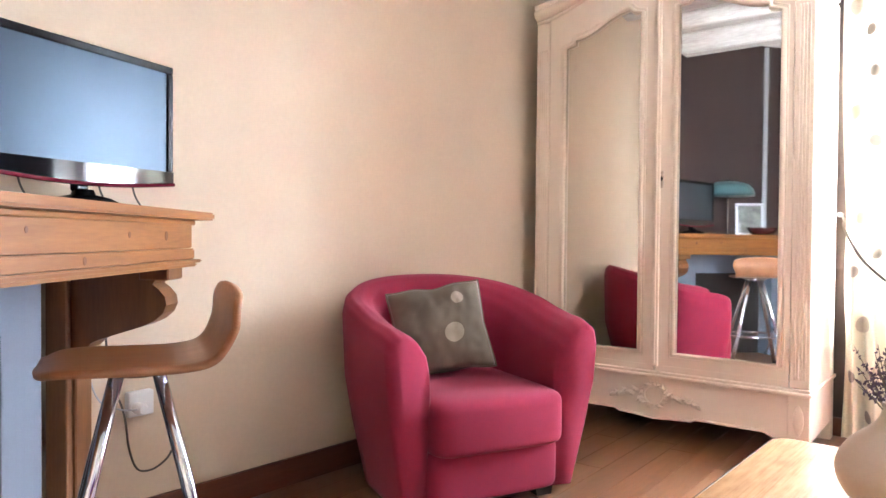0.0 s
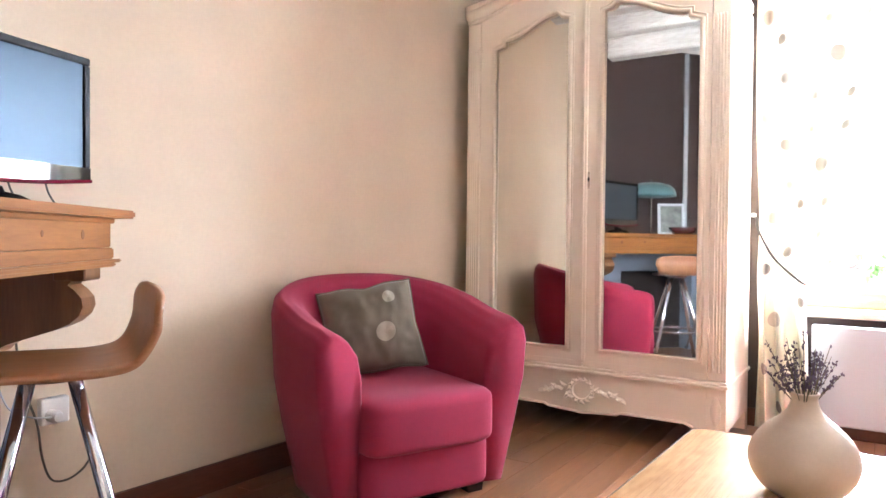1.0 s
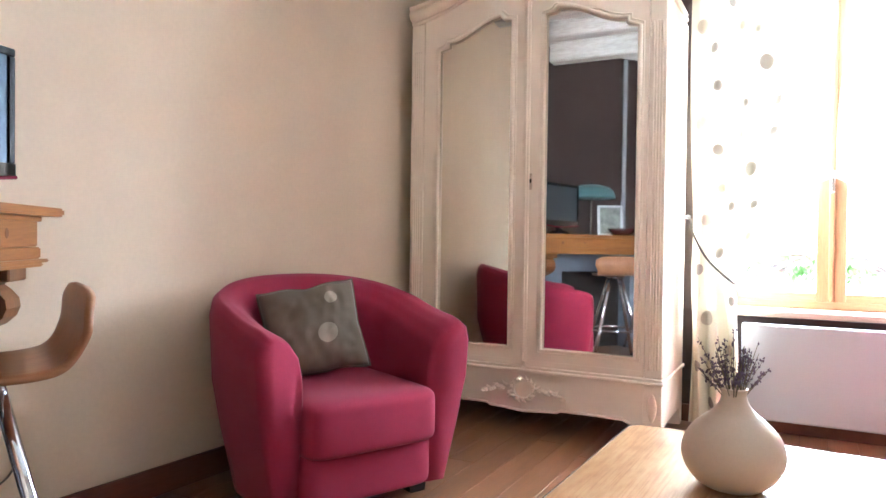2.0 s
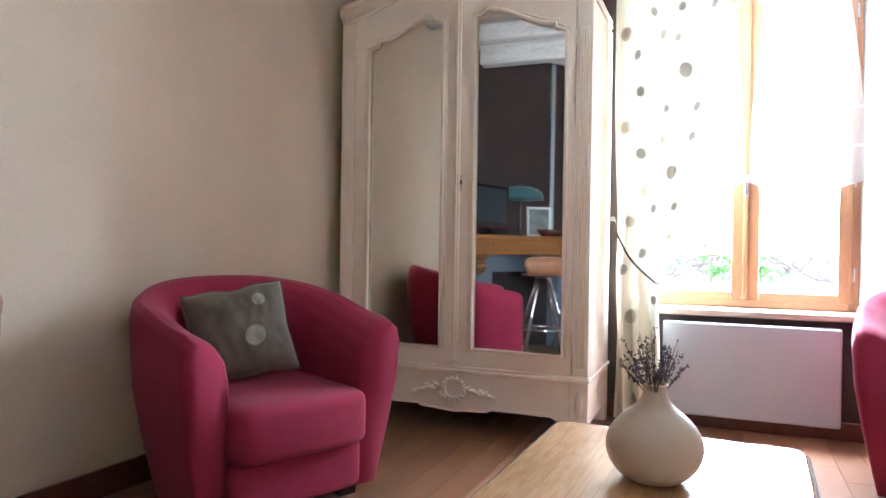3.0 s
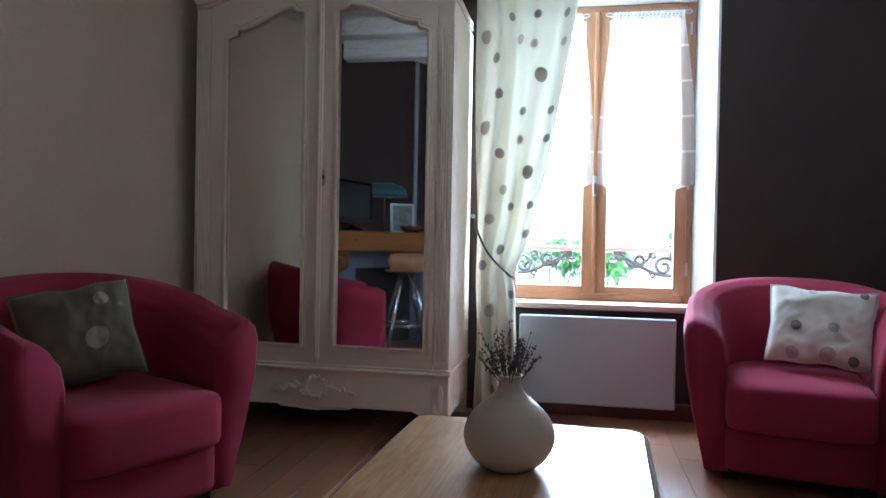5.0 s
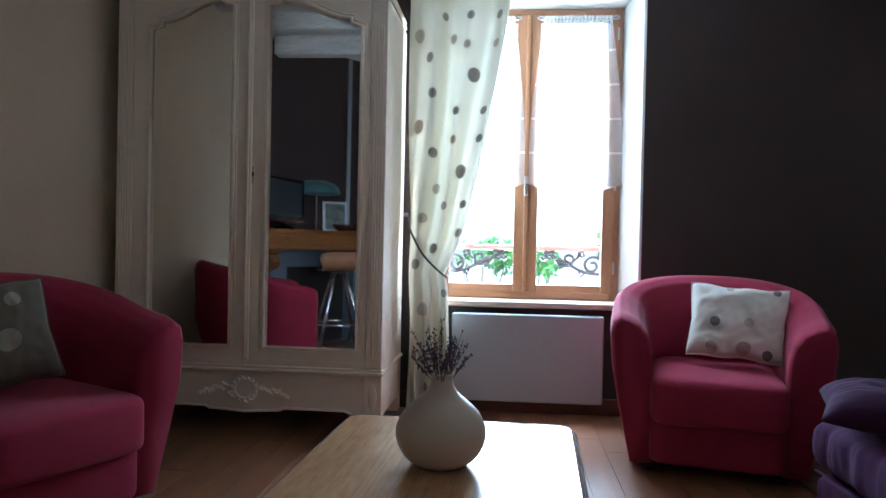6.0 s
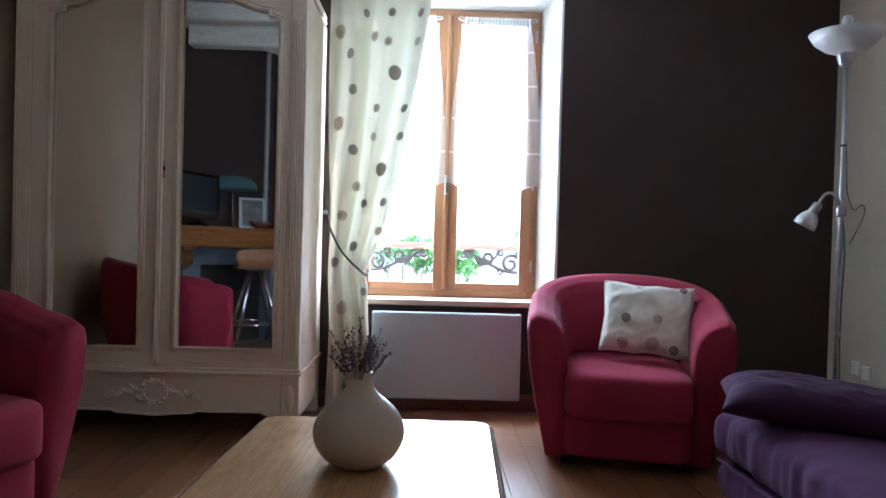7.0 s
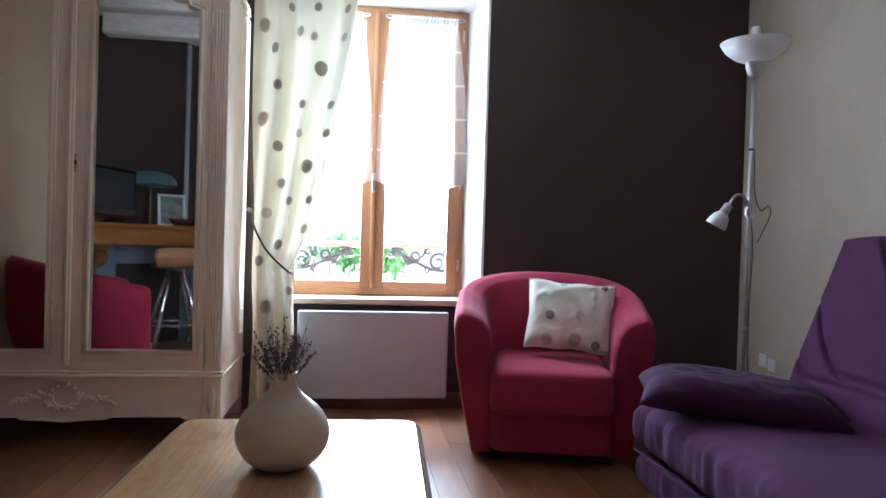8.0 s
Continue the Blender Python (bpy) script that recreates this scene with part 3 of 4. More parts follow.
# ---- wardrobe ----
def wardrobe():
    W, D = 0.72, 0.61        # half width, depth
    w = thing("wardrobe", pose(-1.31, 3.36, 0.026, -0.35, 0, 0) @ Matrix.Diagonal((0.974, 1, 0.974, 1)), "cream painted two-door wardrobe with arched mirrors and carved plinth", "wardrobe")
    cr = M["cream"]
    # carcass
    part("side_panel", box(-W, -W + 0.03, 0.02, D, 0.07, 2.22, 0.004), cr, w)
    part("side_panel", box(W - 0.03, W, 0.02, D, 0.07, 2.22, 0.004), cr, w)
    part("back_panel", box(-W + 0.03, W - 0.03, D - 0.02, D, 0.1, 2.3), cr, w)
    part("bottom_panel", box(-W + 0.03, W - 0.03, 0.03, D - 0.02, 0.24, 0.265), cr, w)
    for s in (-1, 1):
        # fluted corner posts
        post = part("corner_post", box(min(s * W, s * (W - 0.085)), max(s * W, s * (W - 0.085)), -0.004, 0.05, 0.3195, 2.232, 0.006, 2), cr, w)
        for k in range(4):
            x = s * (W - 0.022 - 0.014 * k)
            part("flute", tube([(x, -0.002, 0.36), (x, -0.0038, 0.375), (x, -0.0038, 2.06), (x, -0.002, 2.075)], 0.0046, 8), cr, post, smooth=True)
        # feet
        for y0 in (0.0, D - 0.08):
            f = prism([(s * W, -0.026), (s * W, 0.09), (s * (W - 0.16), 0.09), (s * (W - 0.10), 0.06), (s * (W - 0.075), -0.026)], y0, y0 + 0.075)
            part("foot", f, cr, w)
        part("side_rail", box(min(s * W, s * (W + 0.012)), max(s * W, s * (W + 0.012)), 0.0, D, 0.290, 0.310, 0.006, 2), cr, w)
        # corner block of the plinth with an upright carved leaf
        blk = part("plinth_block", box(min(s * (W + 0.002), s * (W - 0.09)), max(s * (W + 0.002), s * (W - 0.09)), -0.008, 0.03, 0.07, 0.2875, 0.005, 2), cr, w)
        part("carved_leaf", surface(lambda u, v: (s * (W - 0.045) + 0.024 * math.cos(6.283 * u) * math.sin(math.pi * v) ** 0.7, -0.008 - 0.014 * max(0, math.sin(6.283 * u)) * math.sin(math.pi * v), 0.10 + 0.15 * v), 14, 8, True)[0], cr, blk, smooth=True)
    # plinth panel and scalloped apron
    ap = [(-W + 0.09, 0.2875), (W - 0.09, 0.2875), (W - 0.09, 0.075)]
    low = [(W - 0.15, 0.080), (W - 0.19, 0.098), (0.32, 0.098), (0.21, 0.098), (0.19, 0.086), (0.10, 0.082), (0.0, 0.074), (-0.10, 0.082), (-0.19, 0.086), (-0.21, 0.098), (-0.32, 0.098), (-W + 0.19, 0.098), (-W + 0.15, 0.080)]
    part("plinth_panel", prism(ap + low + [(-W + 0.09, 0.075)], 0.0, 0.024), cr, w)
    part("apron_bead", tube([(x, -0.003, z + 0.004) for x, z in low], 0.007, 6), cr, w)
    rail = part("plinth_moulding", box(-W - 0.012, W + 0.012, -0.024, 0.04, 0.288, 0.305, 0.006, 2), cr, w)
    part("moulding_step", box(-W - 0.004, W + 0.004, -0.014, 0.04, 0.3055, 0.319, 0.004, 2), cr, rail)
    # garland
    g = part("carved_garland", tube([(0.055 * math.cos(a), -0.004, 0.194 + 0.05 * math.sin(a)) for a in [k * math.pi / 10 for k in range(20)]], 0.009, 6, True), cr, w)
    lv = bmesh.new()
    rnd = random.Random(2)

    def leaf(x, z, a, ln, wd):
        ca, sa = math.cos(a), math.sin(a)
        pts = [(0, 0, 0), (0.35, 0.5, 0.5), (1, 0, 0.15), (0.35, -0.5, 0.5), (0.45, 0, 1)]
        v = [lv.verts.new((x + ln * p * ca - wd * q * sa, -0.001 - 0.022 * h, z + ln * p * sa + wd * q * ca)) for p, q, h in pts]
        for i, j in ((0, 1), (1, 2), (2, 3), (3, 0)):
            lv.faces.new((v[i], v[j], v[4]))
    for s in (-1, 1):
        for k in range(15):
            t = k / 14
            x, z = s * (0.05 + 0.17 * t), 0.176 + 0.022 * math.sin(t * 5) + 0.018 * t
            leaf(x, z, (0 if s > 0 else math.pi) + rnd.uniform(-0.9, 0.9), 0.056 * (1 - 0.4 * t), 0.028)
    for k in range(14):
        a = k * 2 * math.pi / 14
        leaf(0.055 * math.cos(a), 0.194 + 0.05 * math.sin(a), a + 1.2, 0.044, 0.024)
    part("carved_leaves", lv, cr, g)

    # doors: arched frames round the mirrors
    for s in (-1, 1):
        x_in, x_out = 0.007, W - 0.088              # the door's edges
        m_in, m_out = 0.112, 0.535                  # the mirror's edges
        if s > 0:
            m_in, m_out = 0.092, 0.590
        if s < 0:
            m_in, m_out = 0.085, 0.541
        zb, z_side, z_top = 0.414, 2.075, 2.30
        mw = m_out - m_in
        # outline of the opening, from the inner foot up, over the arch and down
        arch = [(m_in + 0.05, 2.195), (m_in + 0.075, 2.222), (m_in + 0.10, 2.216)]
        arch += [(m_in + 0.10 + (mw - 0.16) * k / 8, 2.216 - 0.105 * (0.5 - 0.5 * math.cos(math.pi * k / 8)) ** 0.85) for k in range(1, 9)]
        inner = [(m_in, zb), (m_in, 1.3), (m_in, 2.185), *arch, (m_out - 0.06, z_side + 0.01), (m_out, z_side - 0.01), (m_out, 1.3), (m_out, zb)]
        outer = [(x_in, 0.321), (x_in, 1.3), (x_in, z_top)] + [(x, z_top) for x, _ in arch] + [(m_out - 0.05, z_top), (x_out, z_top), (x_out, 1.3), (x_out, 0.321)]
        bm = bmesh.new()
        ring = []
        for y in (0.0, 0.026):
            ring.append(([bm.verts.new((s * x, y, z)) for x, z in inner], [bm.verts.new((s * x, y, z)) for x, z in outer]))
        n = len(inner)
        for i in range(n):
            j = (i + 1) % n
            (a, b), (c, d) = ring
            for q in ((a[i], a[j], b[j], b[i]), (c[i], c[j], d[j], d[i]), (a[i], a[j], c[j], c[i]), (b[i], b[j], d[j], d[i])):
                bm.faces.new(q)
        door = part("door", bm, cr, w)
        part("mirror_moulding", tube([(s * x, -0.004, z) for x, z in inner], 0.0125, 8, True), cr, door, smooth=True)
        grow = 0.017
        out2 = [(x + (grow if x > (m_in + m_out) / 2 else -grow), z + (grow if z > 1.5 else (-grow if z < 1 else 0))) for x, z in inner]
        part("moulding_edge", tube([(s * x, 0.0, z) for x, z in out2], 0.0055, 6, True), cr, door, smooth=True)
        part("mirror", prism([(s * x, z) for x, z in inner], 0.012, 0.018), M["mirror"], door, "old mirror glass, slightly clouded")
        part("lower_groove", box(min(s * 0.05, s * 0.62), max(s * 0.05, s * 0.62), -0.0025, 0.001, 0.346, 0.352), cr, door)
        for z in (0.55, 1.3, 2.0):
            part("hinge", tube([(s * (x_out + 0.004), -0.004, z), (s * (x_out + 0.004), -0.004, z + 0.07)], 0.005, 6), cr, door)
    mb_ = part("meeting_bead", box(0.003 - 0.017, 0.003 + 0.017, -0.018, 0.0, 0.345, 2.29, 0.007, 3), cr, w)
    part("bead_ridge", tube([(0.003, -0.02, 0.36), (0.003, -0.02, 2.28)], 0.006, 6), cr, mb_)
    esc = part("lock_plate", box(0.016, 0.034, -0.004, 0.0, 1.262, 1.35, 0.003), M["worn"], w)
    part("keyhole", prism([(0.025 + 0.006 * math.cos(a), 1.31 + 0.012 * math.sin(a)) for a in [k * math.pi / 5 for k in range(10)]], -0.0065, -0.004), M["dark"], esc)
    # arched cornice
    def arc(x):
        return 2.205 + 0.19 * (0.5 + 0.5 * math.cos(math.pi * min(1, abs(x) / (W + 0.02)))) ** 0.9
    xs = [-W + 2 * W * k / 36 for k in range(37)]
    part("frieze", prism([(x, arc(x) + 0.03) for x in xs] + [(W, 2.2), (W - 0.09, 2.302), (-W + 0.09, 2.302), (-W, 2.2)], 0.002, 0.03), cr, w)
    for name, dz, y, r in (("cornice", 0.076, -0.016, 0.034), ("cornice_step", 0.036, -0.006, 0.013), ("cornice_bead", 0.115, -0.030, 0.018)):
        b = bmesh.new()
        tube([(x, y + 0.01, arc(x) + dz) for x in xs], r, 10, bm=b, flat=1.0)
        part(name, b, cr, w, smooth=True)
    part("top_board", box(-W, W, 0.03, D + 0.005, 2.24, 2.265, 0.006, 2), cr, w)
    for s in (-1, 1):
        part("side_cornice", tube([(s * (W - 0.018), 0.03, 2.282), (s * (W - 0.018), D, 2.282)], 0.018, 8), cr, w, smooth=True)


wardrobe()


# ---- armchairs ----
def armchair(m, label):
    """A tub chair: one round shell, a thick seat, a front panel and short feet. It faces local -y."""
    c = thing("armchair", m, label, "armchair", "tub armchairs")
    A, L, FR = 0.452, 0.0, -0.37         # half width, where the round back begins, the front

    def plan(u):
        """Along the U, from the front of one arm to the front of the other: the outer place, and outward."""
        s = (u - 0.5) * 2
        a = abs(s)
        if a > 0.56:
            k = (a - 0.56) / 0.44
            p, n = Vector((A - 0.018 * k * k, L + (FR - L) * k)), Vector((1, -0.16 * k)).normalized()
        else:
            th = a / 0.56 * math.pi / 2
            e = 0.86
            p = Vector((A * abs(math.sin(th)) ** e, L + 0.37 * abs(math.cos(th)) ** e))
            n = Vector((math.sin(th) / A, math.cos(th) / 0.37)).normalized()
        return (p, n) if s > 0 else (Vector((-p.x, p.y)), Vector((-n.x, n.y)))

    def shell(u, v):
        (p, n) = plan(u)
        a = abs(u - 0.5) * 2
        h = 0.685 + 0.15 * (0.5 + 0.5 * math.cos(math.pi * min(1, a / 0.98))) - 0.026 * max(0.0, (a - 0.88) / 0.12) ** 2
        t = 0.176 - 0.024 * (1 - a)
        # round the front ends of the arms
        end = max(0.0, (a - 0.968) / 0.032)
        pinch = 1 - (1 - math.sqrt(max(0.0, 1 - end * end))) * 0.20
        sec = [(-t, 0.22), (-t, 0.42), (-t + 0.004, h - 0.16), (-t + 0.020, h - 0.085), (-t * 0.68, h - 0.035), (-t * 0.42, h - 0.009), (-t * 0.18, h),
               (-0.004, h - 0.022), (0.007, h - 0.075), (-0.004, 0.45), (-0.032, 0.28), (-0.062, 0.14), (-0.085, 0.032), (-t - 0.01, 0.032)]
        f = v * len(sec)
        i = int(f) % len(sec)
        k = f - int(f)
        q = (Vector(sec[i]).lerp(Vector(sec[(i + 1) % len(sec)]), k))
        mid = Vector((-t / 2, 0.40))
        q.x = mid.x + (q.x - mid.x) * pinch
        q.y = mid.y + (q.y - mid.y) * (1 - (1 - pinch) * 0.10)
        o = p + n * q.x
        low = max(0, 0.45 - q.y)
        yy = o.y + (0.10 * low if a > 0.56 else -0.10 * low * max(0, math.cos(a / 0.56 * math.pi / 2)))
        return (o.x, yy, q.y)
    nu, nv = 84, 56
    bm = bmesh.new()
    g = [[bm.verts.new(shell(i / nu, j / nv)) for j in range(nv)] for i in range(nu + 1)]
    for i in range(nu):
        for j in range(nv):
            k = (j + 1) % nv
            bm.faces.new((g[i][j], g[i + 1][j], g[i + 1][k], g[i][k]))
    for e in (g[0], g[-1][::-1]):
        bm.faces.new(e)
    part("shell", bm, M["red"], c, smooth=True)

    def pillow_box(x0, x1, y0, y1, z0, z1, p=5.0, crown=0.0, bulge=0.0):
        def fn(u, v):
            th, ph = 2 * math.pi * u, math.pi * (v - 0.5)
            sg = lambda w, e: math.copysign(abs(w) ** e, w)
            e1, e2 = 2 / p, 2 / (p + 1)
            x, y, z = sg(math.cos(ph), e1) * sg(math.cos(th), e2), sg(math.cos(ph), e1) * sg(math.sin(th), e2), sg(math.sin(ph), e1)
            zz = z + crown * (1 - x * x) * (1 - y * y) * (1 if z > 0 else 0)
            yy = y - (bulge * (1 - x * x) * (1 - z * z) if y < 0 else 0)
            return ((x0 + x1) / 2 + x * (x1 - x0) / 2, (y0 + y1) / 2 + yy * (y1 - y0) / 2, (z0 + z1) / 2 + zz * (z1 - z0) / 2)
        b, gg = surface(fn, 56, 28, True)
        bmesh.ops.remove_doubles(b, verts=b.verts, dist=1e-5)
        return b
    part("seat_cushion", pillow_box(-0.276, 0.276, -0.408, 0.27, 0.222, 0.432, 8, 0.10, 0.02), M["red"], c, smooth=True)
    part("front_panel", pillow_box(-0.275, 0.275, -0.358, 0.1, 0.045, 0.25, 9), M["red"], c, smooth=True)
    part("base", box(-0.26, 0.26, -0.30, 0.30, 0.05, 0.16, 0.03, 2), M["red"], c)
    for s in (-1, 1):
        for y in (-0.25, 0.26):
            part("foot", prism([(s * 0.20, 0.062), (s * 0.29, 0.062), (s * 0.28, 0.0), (s * 0.215, 0.0)], y - 0.035, y + 0.035), M["dark"], c, "short dark wooden foot")
    return c


def facing(x, y, dx, dy):
    """A pose on the floor whose local -y looks along (dx, dy)."""
    return pose(x, y, 0, 0, 0, math.degrees(math.atan2(dx, -dy)))


def chair_at(fx, fy, dx, dy):
    """By the middle of the seat's front edge, and where the chair looks."""
    l = math.hypot(dx, dy)
    return facing(fx - dx / l * 0.395, fy - dy / l * 0.395, dx, dy)


ARM1 = chair_at(-1.357, 2.062, 0.90, -0.43)
ARM2 = chair_at(0.880, 2.905, -0.21, -0.978)
armchair(ARM1, "raspberry red fabric tub armchair beside the beige wall")
armchair(ARM2, "raspberry red fabric tub armchair by the window")


def cushion(m, size, cloth_mat, label, dots, seed, wide=1.0):
    """A square throw cushion with pinched corners and printed dots; lies in local x z, its face towards -y."""
    c = thing("throw_cushion", m, label, "cushion", "throw cushions")
    rnd = random.Random(seed)
    ph = [rnd.uniform(0, 6) for _ in range(6)]

    def face(sign):
        def fn(u, v):
            a, b = 2 * u - 1, 2 * v - 1
            k = max(0.0, (1 - a * a) * (1 - b * b))
            th = 0.068 * k ** 0.42
            pull = 1 - 0.07 * (1 - abs(a * b)) * max(abs(a), abs(b)) ** 3
            crease = 0.016 * noise.noise(Vector((2.2 * a, 2.2 * b, seed))) * k ** 0.5 + 0.013 * (1 - abs(noise.noise(Vector((3.4 * a + b, 2.6 * b - a, seed + 7)))) * 2.5) * k ** 0.5 * (0.4 + abs(a * b))
            crease += 0.006 * noise.noise(Vector((7 * a - 5 * b, 3 * b + 2 * a, seed + 3))) * k ** 0.4
            return (a * wide * size / 2 * pull, sign * (th + crease), b * size / 2 * pull + 0.004 * math.sin(7 * a + ph[2]))
        return fn
    bm, _ = surface(face(-1), 32, 32)
    surface(face(1), 32, 32, bm=bm)
    bmesh.ops.remove_doubles(bm, verts=bm.verts, dist=0.0006)
    part("cover", bm, cloth_mat, c, smooth=True)
    edge = [face(-1)(u, v) for u, v in [(k / 20, 0) for k in range(20)] + [(1, k / 20) for k in range(20)] + [(1 - k / 20, 1) for k in range(20)] + [(0, 1 - k / 20) for k in range(20)]]
    part("piping", tube(edge, 0.004, 6, True), cloth_mat, c)
    for u, v, r, mt_ in dots:
        d = bmesh.new()
        disc_on(face(-1), u, v, r / size / wide, r / size, 0.0022, d)
        part("dot", d, M[mt_], c, smooth=True)


CUSH1 = ARM1 @ pose(-0.055, 0.03, 0.626, -22, -9, -18)
cushion(CUSH1, 0.37, M["taupe"], "taupe cushion with two pale dots", [(0.62, 0.40, 0.040, "taupe_dot"), (0.72, 0.78, 0.026, "taupe_dot")], 1, 1.06)
CUSH2 = ARM2 @ pose(0.105, 0.02, 0.634, -26, 3.5, -2)
cushion(CUSH2, 0.358, M["ecru"], "ecru cushion with grey and tan dots", [
    (0.26, 0.43, 0.023, "dot_grey"), (0.60, 0.44, 0.023, "dot_tan"), (0.24, 0.09, 0.026, "dot_tan"), (0.56, 0.10, 0.032, "dot_tan"),
    (0.80, 0.08, 0.022, "dot_grey"), (0.88, 0.94, 0.018, "dot_grey"), (0.40, 0.94, 0.018, "dot_tan")], 2, 1.19)


# ---- low table ----
def low_table():
    t = thing("coffee_table", pose(-0.165, 1.62, 0, 0, 0, -2.5), "varnished pine coffee table with rounded corners", "table")
    w, l, z = 0.36, 0.57, 0.42

    def outline(w, l, r, n=6):
        out = []
        for sx, sy, a0 in ((1, 1, 0), (-1, 1, 90), (-1, -1, 180), (1, -1, 270)):
            for k in range(n + 1):
                a = radians(a0 + 90 * k / n)
                out.append((sx * (w - r) + r * math.cos(a), sy * (l - r) + r * math.sin(a)))
        return out
    steps = [(0.0, 0.012, -0.034), (0.006, 0.0, -0.030), (0.0, 0.0, -0.012), (0.0, 0.0, -0.008), (0.006, 0, -0.005), (0.010, 0, 0.0)]
    bm = bmesh.new()
    rings = []
    for ins, ins2, dz in steps:
        rings.append([bm.verts.new((x, y, z + dz)) for x, y in outline(w - ins - ins2, l - ins - ins2, 0.05)])
    n = len(rings[0])
    for a, b in zip(rings, rings[1:]):
        for i in range(n):
            bm.faces.new((a[i], a[(i + 1) % n], b[(i + 1) % n], b[i]))
    bm.faces.new(rings[0][::-1])
    bm.faces.new(rings[-1])
    top = part("tabletop", bm, M["table"], t)
    part("edge_groove", tube([(x, y, z - 0.016) for x, y in outline(w + 0.001, l + 0.001, 0.05)], 0.007, 6, True), M["dark"], top, "dark line round the edge")
    for s in (-1, 1):
        part("apron", box(min(s * (w - 0.06), s * (w - 0.04)), max(s * (w - 0.06), s * (w - 0.04)), -l + 0.09, l - 0.09, z - 0.12, z - 0.034), M["table"], t)
        part("apron", box(-w + 0.09, w - 0.09, min(s * (l - 0.06), s * (l - 0.04)), max(s * (l - 0.06), s * (l - 0.04)), z - 0.12, z - 0.034), M["table"], t)
        for sy in (-1, 1):
            part("leg", box(s * (w - 0.065) - 0.03, s * (w - 0.065) + 0.03, sy * (l - 0.065) - 0.03, sy * (l - 0.065) + 0.03, 0, z - 0.034, 0.008, 2), M["table"], t)


low_table()
VX, VY = -0.158, 1.75


def vase():
    v = thing("vase", pose(VX, VY, 0.4205), "matt beige ceramic bottle vase on the coffee table", "vase")
    zs = 0.935      # squat body
    prof = [(0.055, 0.0), (0.066, 0.004), (0.088, 0.022), (0.106, 0.052), (0.1135, 0.085), (0.108, 0.116), (0.092, 0.146), (0.070, 0.170), (0.050, 0.188),
            (0.037, 0.204), (0.030, 0.219), (0.0275, 0.235), (0.031, 0.246), (0.029, 0.247), (0.024, 0.235), (0.022, 0.20)]
    sm = curve_pts([(r, 0, z) for r, z in prof], 4)
    part("body", lathe([(p.x * 1.025, p.z * zs) for p in sm], 64), M["vase"], v, smooth=True)
    part("rim", tube([(0.0295 * math.cos(k * math.pi / 20), 0.0295 * math.sin(k * math.pi / 20), 0.2475 * zs) for k in range(40)], 0.0028, 8, True), M["vase"], v, "thin glazed rim", True)
    part("foot_ring", tube([(0.056 * math.cos(k * math.pi / 20), 0.056 * math.sin(k * math.pi / 20), 0.002) for k in range(40)], 0.0022, 6, True), M["vase"], v)
    return v


vase()


def lavender():
    """A bunch of dried lavender: thin stems and small buds in whorls."""
    b = thing("dried_lavender", pose(VX, VY, 0.4205 + 0.198), "bunch of dried purple lavender in the vase", "dried flowers")
    rnd = random.Random(11)
    for k in range(40):
        bud = bmesh.new()
        a, lean = rnd.uniform(0, 6.283), rnd.uniform(0.02, 0.72) ** 0.8
        ln = rnd.uniform(0.09, 0.18)
        d = Vector((math.cos(a) * lean, math.sin(a) * lean, 1)).normalized()
        p0 = Vector((0.014 * math.cos(a), 0.014 * math.sin(a), 0.0))
        pts = [p0 + d * ln * t + Vector((0, 0, -0.02 * lean * t * t)) for t in (0, 0.35, 0.7, 1.0)]
        st = part("stem", tube(pts, [0.0011, 0.0010, 0.0009, 0.0006], 4), M["stem"], b)
        for q in range(int(rnd.uniform(9, 17))):
            t = 0.42 + 0.58 * rnd.random()
            c = p0 + d * ln * t + Vector((0, 0, -0.02 * lean * t * t)) + Vector((rnd.gauss(0, 0.0035), rnd.gauss(0, 0.0035), 0))
            e = Euler((rnd.uniform(-1, 1), rnd.uniform(-1, 1), rnd.uniform(0, 6))).to_matrix()
            s = rnd.uniform(0.003, 0.0052)
            vs = [bud.verts.new(c + e @ Vector(w) * s) for w in ((0.6, 0, 0), (0, 0.6, 0), (-0.6, 0, 0), (0, -0.6, 0), (0, 0, 1.5), (0, 0, -1.1))]
            for i, j in ((0, 1), (1, 2), (2, 3), (3, 0)):
                bud.faces.new((vs[i], vs[j], vs[4]))
                bud.faces.new((vs[j], vs[i], vs[5]))
        tagged(part("flower_head", bud, M["lavender"], st, "tiny faded purple buds"), kind="stuff")


lavender()


